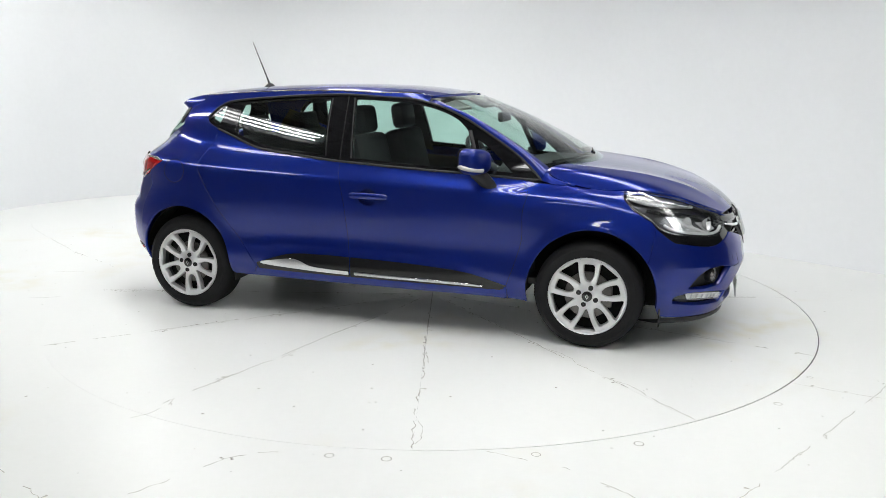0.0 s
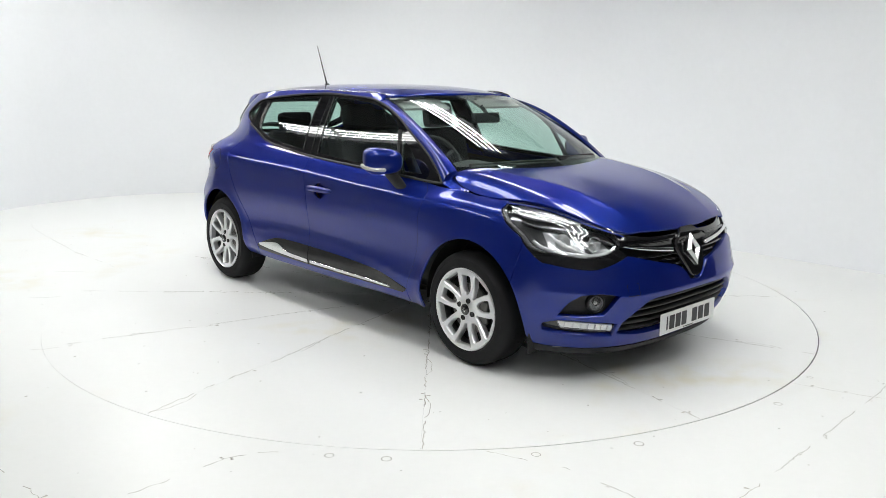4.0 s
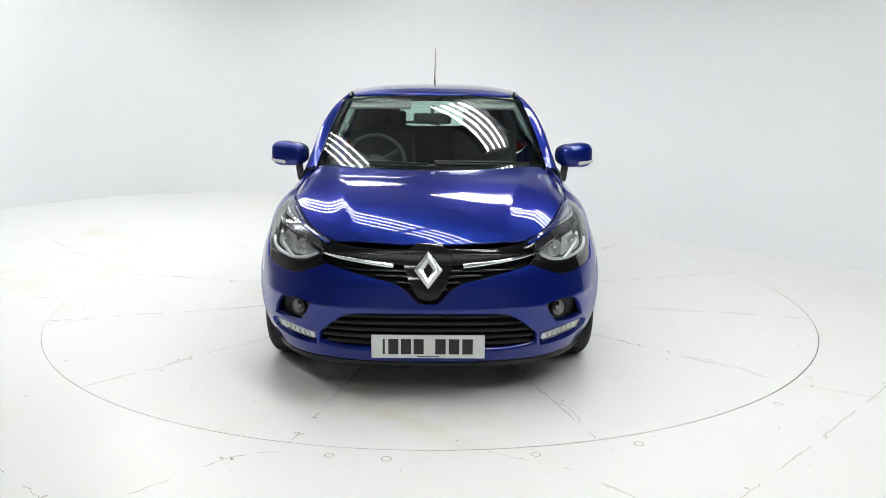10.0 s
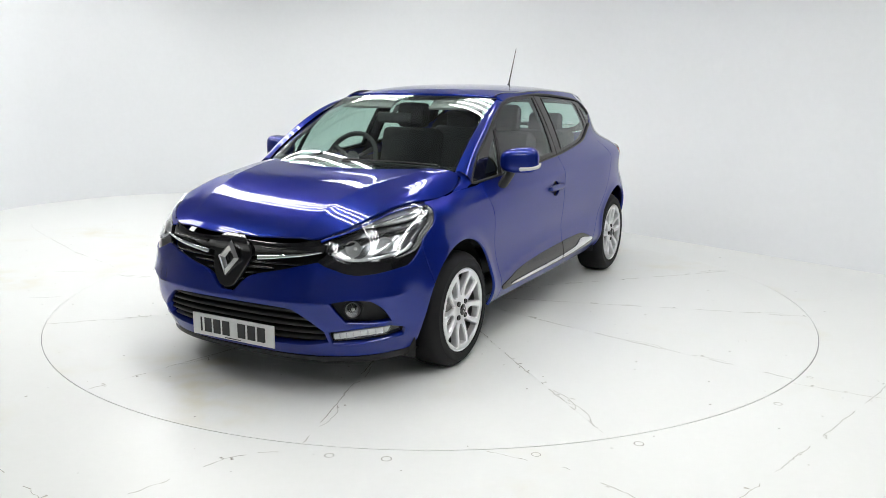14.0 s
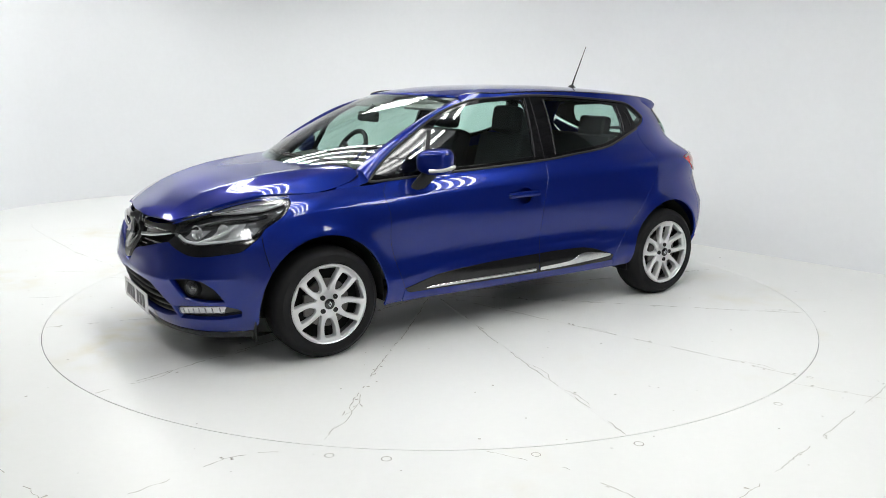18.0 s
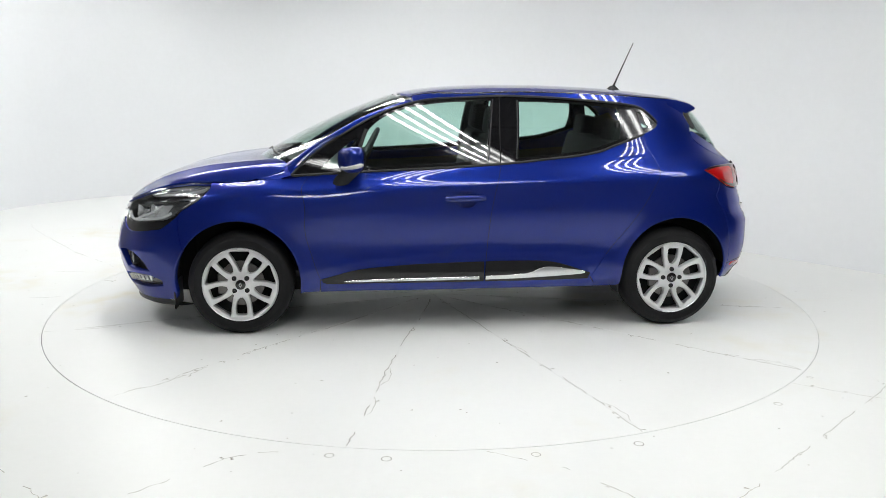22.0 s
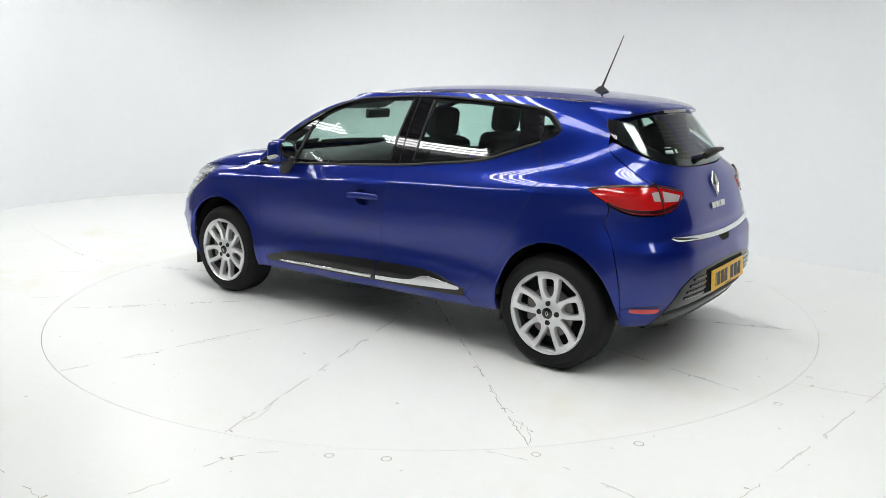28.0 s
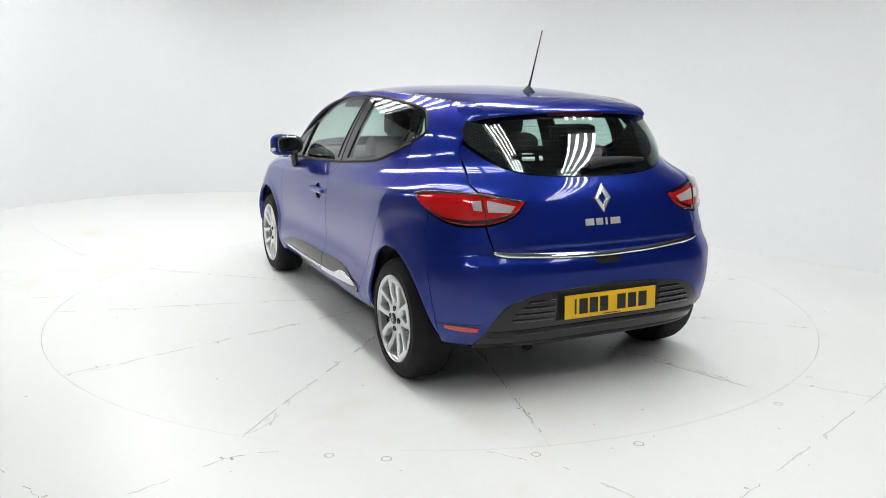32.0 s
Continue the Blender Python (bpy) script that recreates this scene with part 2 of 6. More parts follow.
# ---- the room ----
def build_room():
    # floor sheet with a round hole for the platform
    bm = bmesh.new()
    n = 192
    rings = []
    for r in (RING_R + 0.0013, 3.0, 4.0, 6.0, 14.0):
        rings.append([bm.verts.new((.0010 + r * math.cos(2 * math.pi * k / n), -.0004 + r * math.sin(2 * math.pi * k / n), 0)) for k in range(n)])
    rings.insert(0, [bm.verts.new((v.co.x, v.co.y, -0.004)) for v in rings[0]])
    for q, w in zip(rings, rings[1:]):
        for k in range(n):
            bm.faces.new((q[k], q[(k + 1) % n], w[(k + 1) % n], w[k]))
    floor = part("floor", bm, FLOOR_PAINT, None, smooth=False)
    tagged(floor, "white painted concrete floor with faint stains and cracks", "floor", kind="structure")
    bm = bmesh.new()
    lathe(bm, [(RING_R - 0.05, -0.04), (RING_R + 0.03, -0.04)], 128, "z")
    tagged(part("platform_pit", bm, STEEL_GREY, None), "dark narrow gap round the turning platform", "gap", kind="structure")

    # unseen floor behind the camera, its tone set for reflections on the doors
    bm = bmesh.new()
    box(bm, -9, 9, -9, -3.7, -0.02, 0.004)
    poly = [(-9, 3.3), (-5.35, 3.3), (-2.45, -2.6), (-2.45, -3.7), (-9, -3.7)]
    low, high = ([bm.verts.new((x, y, z)) for x, y in poly] for z in (-0.02, 0.004))
    bm.faces.new(high)
    for k in range(5):
        bm.faces.new((low[k], low[(k + 1) % 5], high[(k + 1) % 5], high[k]))
    tagged(part("unseen_floor", bm, UNSEEN_FLOOR, None, smooth=False), "unseen plain grey floor, toned for reflections", "floor", kind="structure")

    # curved white backdrop wall
    plan = smooth_path([(4.55, -0.45), (3.56, 0.63), (2.5, 1.78), (1.3, 3.1), (0.0, 4.45), (-0.9, 5.05), (-2.0, 5.25), (-3.1, 5.18),
                        (-4.0, 4.85), (-4.6, 4.2), (-4.9, 3.6), (-5.02, 3.05)], 10)
    bm = bmesh.new()
    H = 3.4
    cols = []
    for i, p in enumerate(plan):
        d = plan[min(i + 1, len(plan) - 1)] - plan[max(i - 1, 0)]
        nrm = np.array([d[1], -d[0]]) / np.hypot(*d)
        if nrm @ -p < 0:
            nrm = -nrm
        col = [(p + nrm * 0.004, -0.001), (p + nrm * 0.002, 0.003), (p, 0.006), (p, H), (p - nrm * 0.12, H), (p - nrm * 0.12, -0.001)]
        cols.append([bm.verts.new((q[0], q[1], z)) for q, z in col])
    for a, b in zip(cols, cols[1:]):
        for k in range(5):
            bm.faces.new((a[k], b[k], b[k + 1], a[k + 1]))
    tagged(part("wall_backdrop", bm, WALL_WHITE, None, angle=50), "smooth curved white studio backdrop wall", "wall", kind="structure")

    # unseen walls added behind and around to return light, and the sheet ceiling
    bm = bmesh.new()
    box(bm, -9, 9, -9.2, -9, 0, 5.2)
    tagged(part("unseen_wall_south", bm, UNSEEN_PALE, None, smooth=False), "unseen pale grey wall, added to return light", "wall", kind="structure")
    for nm, x, m, words in (("unseen_wall_west", -9, UNSEEN_PALE, "unseen pale grey wall, added to return light"), ("unseen_dark_wall_east", 9, UNSEEN_DARK, "unseen dark grey wall, added to darken reflections")):
        bm = bmesh.new()
        box(bm, x - 0.1, x + 0.1, -9, 8, 0, 5.2)
        tagged(part(nm, bm, m, None, smooth=False), words, "wall", kind="structure")
    # unseen dark floor, added like the east wall to darken reflections from the right
    bm = bmesh.new()
    box(bm, 5.8, 9, -9, 7.9, -0.015, 0.008)
    tagged(part("unseen_dark_floor_east", bm, UNSEEN_DARK, None, smooth=False), "unseen dark grey floor beyond the backdrop, added to darken reflections", "floor", kind="structure")
    bm = bmesh.new()
    box(bm, -9, 9, 7.9, 8.1, 0, 5.2)
    tagged(part("unseen_wall_north", bm, UNSEEN_PALE, None, smooth=False), "unseen pale grey wall, added to return light", "wall", kind="structure")
    bm = bmesh.new()
    x = -9.0
    z = 5.1
    prev = None
    while x < 9.0:          # trapezoid sheet
        for dx, dz in ((0, 0), (0.22, 0), (0.25, 0.04), (0.31, 0.04)):
            cur = (bm.verts.new((x + dx, -9, z + dz)), bm.verts.new((x + dx, 8, z + dz)))
            if prev:
                bm.faces.new((prev[0], cur[0], cur[1], prev[1]))
            prev = cur
        x += 0.34
    for y in np.arange(-8.2, 8, 1.5):      # purlins
        box(bm, -9, 9, y - 0.04, y + 0.04, 4.88, 5.1)
    tagged(part("ceiling", bm, CEILING, None, smooth=False), "grey profiled sheet ceiling with steel purlins", "ceiling", kind="structure")


def build_tube_bank():
    """A hanging rail frame with four fluorescent tubes side by side."""
    bank = new("fluorescent_light")
    tagged(bank, "hanging light with four parallel white fluorescent tubes", "light", "ceiling lights")
    bm = bmesh.new()
    box(bm, -0.28, 0.28, -0.78, 0.78, 0.05, 0.09, 0.01)
    box(bm, -0.295, -0.275, -0.78, 0.78, -0.10, 0.09)
    box(bm, 0.275, 0.295, -0.78, 0.78, -0.10, 0.09)
    part("housing", bm, STEEL_GREY, bank, "flat grey steel housing")
    for s in (-1, 1):
        bm = bmesh.new()
        tube(bm, [(0, s * 0.72, 0.06), (0, s * 0.72, 1.99)], 0.004, 6)
        part("hanger", bm, STEEL_GREY, bank)
    for i in range(4):
        bm = bmesh.new()
        x = -0.195 + 0.13 * i
        tube(bm, [(x, -0.75, 0), (x, 0.75, 0)], 0.021, 10)
        part("tube", bm, TUBE, bank, "glowing white fluorescent tube")
    return bank


def build_lights():
    bank = build_tube_bank()
    # rows run parallel to the backdrop's long straight side
    along, across = Vector((0.55, -0.835)), Vector((0.835, 0.55))
    places = []
    for off, steps in ((-1.05, (-4.6, -2.95, -1.3, 0.35, 2.0, 3.65)), (1.0, (-3.3, -0.5, 1.4, 3.3, 4.95)), (-3.35, (-4.4, -2.75, -0.6, 3.85))):
        for st in steps:
            p = along * st + across * off
            places.append((p.x, p.y, 3.15, 33.4))
    bank.matrix_basis = pose(places[0][0], places[0][1], places[0][2], 0, 0, places[0][3])
    for x, y, z, a in places[1:]:
        copy_thing(bank, pose(x, y, z, 0, 0, a))


def crack(points, seed, width=0.0045, jitter=0.009, z=0.0012, broken=0.25):
    """A jagged, broken hairline on the ground, as thin raised flakes."""
    rng = random.Random(seed)
    path = smooth_path([np.array(p, float) for p in points], 1)
    line = []
    for a, b in zip(path, path[1:]):
        n = max(2, int(np.hypot(*(b - a)) / 0.022))
        d = (b - a) / np.hypot(*(b - a))
        for k in range(n):
            line.append(a + (b - a) * k / n + np.array([-d[1], d[0]]) * rng.uniform(-1, 1) * jitter * rng.random())
    line.append(path[-1])
    bm = bmesh.new()
    skip = 0
    for a, b in zip(line, line[1:]):
        if skip > 0:
            skip -= 1
            continue
        if rng.random() < broken * 0.25:
            skip = rng.randint(1, 7)
        d = b - a
        nrm = np.array([-d[1], d[0]]) / (np.hypot(*d) + 1e-6)
        w0, w1 = (width * rng.uniform(0.25, 1.0) for _ in range(2))
        vs = [bm.verts.new((*(a + nrm * w0 / 2), z)), bm.verts.new((*(a - nrm * w0 / 2), z)), bm.verts.new((*(b - nrm * w1 / 2), z)), bm.verts.new((*(b + nrm * w1 / 2), z))]
        bm.faces.new(vs)
        if rng.random() < 0.10:      # side flake
            o = nrm * rng.uniform(0.008, 0.03) * rng.choice((-1, 1))
            e = a + o + d * rng.uniform(-1, 1)
            bm.faces.new([bm.verts.new((*p, z)) for p in (a, e, e + d * 0.6 + nrm * 0.002)])
    return bm


def build_floor_marks():
    lines = [[(-1.75, -2.52), (-1.66, -2.65), (-1.40, -2.87), (-1.2, -3.1)], [(-1.25, -2.98), (-0.98, -2.73), (-0.82, -2.56), (-0.70, -2.50), (-0.62, -2.50)],
             [(0.22, -2.49), (0.52, -2.64), (0.70, -2.82), (0.85, -3.0)], [(1.0, -3.0), (1.12, -2.87), (1.68, -2.33), (2.15, -1.87), (2.6, -1.4)],
             [(1.80, -1.72), (1.98, -1.83), (2.2, -1.95), (2.5, -2.1)], [(-4.1, 2.7), (-3.98, 2.48), (-3.12, 1.4), (-2.79, 1.07), (-2.45, 0.72)],
             [(-2.75, -0.15), (-2.55, -0.12)], [(-2.95, 0.62), (-2.6, 0.66)]]
    for i, l in enumerate(lines):
        tagged(part("floor_crack", crack(l, 40 + i), CRACK, None, smooth=False), "fine broken crack in the painted floor", "crack", "floor cracks", "structure")
    rng = random.Random(5)
    for x, y, r in ((-0.41, -2.53, 0.02), (-0.18, -2.56, 0.022), (0.86, -2.42, 0.022), (0.42, -2.52, 0.02), (1.62, -1.99, 0.02), (1.93, -1.64, 0.016)):
        bm = bmesh.new()
        lathe(bm, [(r * 0.82, 0.0012), (r, 0.0012)], 20, "z")
        bmesh.ops.translate(bm, vec=(x, y, 0), verts=bm.verts)
        tagged(part("filled_bolt_hole", bm, CRACK, None, smooth=False), "small filled bolt hole in the floor", "mark", "floor bolt holes", "structure")
    bm = bmesh.new()
    for _ in range(170):
        a, d = rng.uniform(0, 2 * math.pi), rng.uniform(2.52, 4.2)
        x, y, r = d * math.cos(a), d * math.sin(a), rng.uniform(0.003, 0.009)
        bm.faces.new([bm.verts.new((x + r * rng.uniform(0.5, 1.2) * math.cos(k), y + 0.7 * r * rng.uniform(0.5, 1.2) * math.sin(k), 0.001)) for k in np.linspace(0, 2 * math.pi, 7)[:-1]])
    tagged(part("floor_chips", bm, CRACK, None, smooth=False), "tiny chips and specks in the floor paint", "chips", kind="stuff")


def build_platform():
    """Twelve wedge sheets with cracked filler in the joints."""
    plat = new("turning_platform")
    tagged(plat, "round white painted turntable of twelve cracked wedge sheets", "turntable")
    first = 16.8
    for i in range(12):
        a0, a1 = radians(first + 30 * i), radians(first + 30 * (i + 1))
        bm = bmesh.new()
        rim = [((RING_R - .0022 * (1 + math.cos(a - .16))) * math.cos(a), (RING_R - .0022 * (1 + math.cos(a - .16))) * math.sin(a)) for a in np.linspace(a0, a1, 17)]
        mid = (a0 + a1) / 2
        g = 0.0008
        pts = [(g * 4 * math.cos(mid), g * 4 * math.sin(mid))] + rim
        pts = [(x + g * math.cos(mid), y + g * math.sin(mid)) for x, y in pts]
        top = [bm.verts.new((x, y, 0)) for x, y in pts]
        low = [bm.verts.new((x, y, -0.003)) for x, y in pts]
        bm.faces.new(top)
        for k in range(len(top)):
            bm.faces.new((low[k], low[(k + 1) % len(top)], top[(k + 1) % len(top)], top[k]))
        part("deck_sheet", bm, FLOOR_PAINT, plat, smooth=False)
        rng = random.Random(i)
        wob = [rng.uniform(-0.012, 0.012) for _ in range(6)]
        line = [(r * math.cos(a0) - w * math.sin(a0), r * math.sin(a0) + w * math.cos(a0)) for r, w in zip((0.15, 0.6, 1.1, 1.6, 2.1, 2.47), wob)]
        part("joint_crack", crack(line, 100 + i, 0.0065, 0.010, broken=0.35), CRACK, plat, "flaking crack along a sheet joint", smooth=False)["kind"] = "stuff"
        for k in range(2):
            r = rng.uniform(1.2, 2.3)
            line = [(q * math.cos(a0 + e), q * math.sin(a0 + e)) for q, e in ((r, 0.004), (r + 0.08, 0.016), (r + 0.18, 0.014), (r + 0.24, 0.003))]
            part("joint_flake", crack([p for p in line], 300 + 2 * i + k, 0.004, 0.008, broken=0.3), CRACK, plat, smooth=False)["kind"] = "stuff"
    # added dark drum: gives the gap round the deck its shade
    bm = bmesh.new()
    lathe(bm, [(0.01, -0.0035), (RING_R - 0.010, -0.0035), (RING_R - 0.010, -0.038)], 96, "z")
    part("gap_dark_drum", bm, STEEL_GREY, plat, "dark drum added under the deck to keep the ring gap dark")
    bm = bmesh.new()
    rng = random.Random(9)
    for _ in range(110):
        a, d = rng.uniform(0, 2 * math.pi), 2.45 * math.sqrt(rng.random())
        x, y, r = d * math.cos(a), d * math.sin(a), rng.uniform(0.003, 0.008)
        bm.faces.new([bm.verts.new((x + r * rng.uniform(0.5, 1.2) * math.cos(k), y + r * rng.uniform(0.5, 1.2) * math.sin(k), 0.001)) for k in np.linspace(0, 2 * math.pi, 7)[:-1]])
    tagged(part("deck_chips", bm, CRACK, plat, "tiny chips in the deck paint", smooth=False), kind="stuff")
    return plat


build_room()
build_floor_marks()
build_lights()
platform = build_platform()

# ---- the car's master surfaces (car space: front axle at x = 0, left side +y) ----
def cardinal(knots, x):
    """Weights of a natural cubic spline at x for each knot."""
    k = np.asarray(knots, float)
    x = np.asarray(x, float)
    n = len(k)
    h = np.diff(k)
    A, B = np.zeros((n, n)), np.zeros((n, n))
    A[0, 0] = A[-1, -1] = 1
    for i in range(1, n - 1):
        A[i, i - 1], A[i, i], A[i, i + 1] = h[i - 1], 2 * (h[i - 1] + h[i]), h[i]
        B[i, i - 1], B[i, i], B[i, i + 1] = 6 / h[i - 1], -6 / h[i - 1] - 6 / h[i], 6 / h[i]
    M = np.linalg.solve(A, B)
    i = np.clip(np.searchsorted(k, x) - 1, 0, n - 2)
    a, b = (k[i + 1] - x) / h[i], (x - k[i]) / h[i]
    W = ((a ** 3 - a) * h[i] ** 2 / 6)[:, None] * M[i] + ((b ** 3 - b) * h[i] ** 2 / 6)[:, None] * M[i + 1]
    W[np.arange(len(x)), i] += a
    W[np.arange(len(x)), i + 1] += b
    return W


def curve(pairs):
    k, v = np.array(pairs, float).T
    return lambda x: cardinal(k, np.atleast_1d(np.asarray(x, float))) @ v


roof_centre = curve([(-3.0, 1.335), (-2.75, 1.378), (-2.45, 1.416), (-2.1, 1.440), (-1.7, 1.449), (-1.35, 1.441), (-1.1, 1.420), (-0.92, 1.385), (-0.6, 1.27)])
hood_centre = curve([(-0.5, 1.03), (-0.2, 1.01), (0.0, 0.988), (0.2, 0.961), (0.4, 0.920), (0.55, 0.872), (0.65, 0.823), (0.72, 0.772), (0.77, 0.722)])


hood_bow = curve([(-0.5, .035), (-0.1, .035), (0.1, .050), (0.3, .075), (0.5, .135), (0.7, .22), (0.8, .26)])


def roof(x, y):
    x, y = np.asarray(x, float), np.asarray(y, float)
    return roof_centre(x) - 0.055 * y ** 2 - 0.25 * y ** 4


def hood(x, y):
    x, y = np.asarray(x, float), np.asarray(y, float)
    d = np.abs(y) - (0.52 - 0.22 * np.clip(x + .1, 0, 0.8))
    crease = 0.013 * np.exp(-(np.sqrt(d * d + .010 ** 2) - .010) / np.where(d < 0, .10, .055))
    edge = np.clip(np.abs(y) - 0.60, 0, 1) ** 2 * 4.0 * np.clip(1.15 - x / 0.6, 0, 1) + .5 * np.clip(np.abs(y) - .50, 0, 1) ** 2
    return hood_centre(x) - hood_bow(x) * y ** 2 - edge + crease * np.clip((x + 0.3) * 2, 0, 1) * np.clip((0.75 - x) * 4, 0, 1)


# Control lines of the body, from the sill up; each runs from the nose's middle round the left side to the tail's middle.
LINE_BOTTOM = [(0.735, 0, 0.175), (0.7, 0.4, 0.178), (0.615, 0.585, 0.182), (0.45, 0.725, 0.19), (0.28, 0.79, 0.2), (0, 0.815, 0.21), (-0.4, 0.822, 0.235), (-0.95, 0.825, 0.24),
    (-1.5, 0.825, 0.243), (-2.1, 0.82, 0.248), (-2.6, 0.79, 0.25), (-2.87, 0.765, 0.255), (-3.03, 0.64, 0.262), (-3.11, 0.38, 0.27), (-3.13, 0, 0.275)]
LINE_SILL = [(0.797, 0, 0.3), (0.764, 0.41, 0.3), (0.675, 0.595, 0.3), (0.49, 0.757, 0.3), (0.3, 0.835, 0.31), (0, 0.858, 0.32), (-0.4, 0.86, 0.325), (-0.95, 0.866, 0.325),
    (-1.5, 0.866, 0.325), (-2.1, 0.856, 0.33), (-2.6, 0.85, 0.34), (-2.9, 0.805, 0.35), (-3.085, 0.665, 0.36), (-3.175, 0.39, 0.37), (-3.192, 0, 0.375)]
LINE_LOWER_DOOR = [(0.824, 0, 0.45), (0.791, 0.41, 0.45), (0.697, 0.604, 0.45), (0.507, 0.776, 0.45), (0.31, 0.855, 0.455), (0, 0.866, 0.47), (-0.4, 0.852, 0.475), (-0.95, 0.846, 0.475),
    (-1.5, 0.842, 0.48), (-2.1, 0.846, 0.485), (-2.6, 0.864, 0.49), (-2.925, 0.825, 0.495), (-3.11, 0.685, 0.5), (-3.195, 0.4, 0.505), (-3.21, 0, 0.505)]
LINE_DOOR = [(0.812, 0, 0.57), (0.778, 0.41, 0.575), (0.683, 0.606, 0.58), (0.5, 0.775, 0.59), (0.29, 0.848, 0.6), (0, 0.862, 0.62), (-0.4, 0.85, 0.625), (-0.95, 0.85, 0.625),
    (-1.5, 0.848, 0.63), (-2.1, 0.856, 0.64), (-2.6, 0.868, 0.65), (-2.915, 0.822, 0.655), (-3.092, 0.688, 0.66), (-3.178, 0.4, 0.665), (-3.192, 0, 0.665)]
LINE_SHOULDER = [(0.77, 0, 0.665), (0.735, 0.41, 0.675), (0.635, 0.615, 0.69), (0.425, 0.765, 0.715), (0.22, 0.822, 0.74), (-0.02, 0.835, 0.77), (-0.4, 0.842, 0.78), (-0.95, 0.848, 0.785),
    (-1.5, 0.847, 0.795), (-2.1, 0.856, 0.81), (-2.6, 0.856, 0.825), (-2.868, 0.794, 0.835), (-3.033, 0.667, 0.84), (-3.125, 0.4, 0.85), (-3.138, 0, 0.85)]
LINE_HAUNCH = [(0.772, 0, 0.699), (0.729, 0.409, 0.707), (0.605, 0.603, 0.741), (0.373, 0.736, 0.803), (0.172, 0.784, 0.830), (-0.039, 0.797, 0.851), (-0.354, 0.810, 0.848), (-0.946, 0.830, 0.865),
    (-1.497, 0.832, 0.888), (-2.1, 0.836, 0.912), (-2.603, 0.834, 0.940), (-2.866, 0.780, 0.955), (-3.018, 0.642, 0.957), (-3.095, 0.375, 0.952), (-3.110, 0, 0.948)]
LINE_BELT = [(0.755, 0, None), (0.705, 0.4, None), (0.56, 0.58, None), (0.315, 0.672, None), (0.12, 0.708, None), (-0.08, 0.722, None), (-0.33, 0.756, 0.912), (-0.95, 0.782, 0.935),
    (-1.5, 0.782, 0.965), (-2.1, 0.772, 0.995), (-2.6, 0.730, 1.03), (-2.828, 0.652, 1.045), (-2.958, 0.535, 1.043), (-3.047, 0.325, 1.032), (-3.068, 0, 1.027)]
LINE_GLASS = [(0.52, 0, None), (0.47, 0.34, None), (0.34, 0.48, None), (0.15, 0.54, None), (-0.04, 0.57, None), (-0.3, 0.625, 1.0), (-0.555, 0.674, 1.145), (-1.04, 0.692, 1.16),
    (-1.55, 0.694, 1.175), (-2.1, 0.69, 1.19), (-2.55, 0.643, 1.2), (-2.748, 0.567, 1.197), (-2.872, 0.473, 1.19), (-2.952, 0.296, 1.185), (-2.975, 0, 1.18)]
LINE_ROOF_EDGE = [(0.25, 0, None), (0.2, 0.25, None), (0.1, 0.36, None), (-0.05, 0.4, None), (-0.3, 0.44, 1.03), (-0.62, 0.47, 1.18), (-0.935, 0.53, 1.356), (-1.28, 0.552, None),
    (-1.6, 0.56, None), (-2.1, 0.556, None), (-2.46, 0.53, None), (-2.63, 0.480, None), (-2.72, 0.412, None), (-2.79, 0.26, None), (-2.815, 0, None)]
LINES = [LINE_BOTTOM, LINE_SILL, LINE_LOWER_DOOR, LINE_DOOR, LINE_SHOULDER, LINE_HAUNCH, LINE_BELT, LINE_GLASS, LINE_ROOF_EDGE]


def control_net():
    rows = []
    for line in LINES:
        row = []
        for j, (x, y, z) in enumerate(line):
            if z is None:
                z = float((hood if j < 6 else roof)([x], [y])[0])
            row.append((x, y, z))
        left = row
        right = [(x, -y, z) for x, y, z in row]
        rows.append(left[11:14] + right[14:0:-1] + left + [right[13], right[12], right[11]])
    return np.array(rows)


NET = control_net()
_mid = 3 + 14
_du = np.linalg.norm(np.diff(NET[:7], axis=1), axis=2).mean(0)
U = np.concatenate([[0], np.cumsum(_du)])
U = U - U[_mid]
V = np.concatenate([[0], np.cumsum(np.linalg.norm(np.diff(NET[:, _mid + 6:_mid + 12], axis=0), axis=2).mean(1))])
U_REAR = U[_mid + 14]


def ridge(x, z, line, size, width):
    """A soft-topped crease along a line z(x)."""
    xs, zs = np.array(line).T
    d = z - np.interp(x, xs[::-1], zs[::-1])
    ends = np.clip((xs[0] - x) / .25, 0, 1) * np.clip((x - xs[-1]) / .25, 0, 1)
    return size * np.exp(-(np.sqrt(d * d + .006 ** 2) - .006) / width) * ends


def flare(x, z, cx, cz, rx, rz):
    """Swollen lip round a wheel arch."""
    r = np.hypot((x - cx) / rx, (z - cz) / rz)
    return .008 * np.exp(-((r - 1) / .11) ** 2)


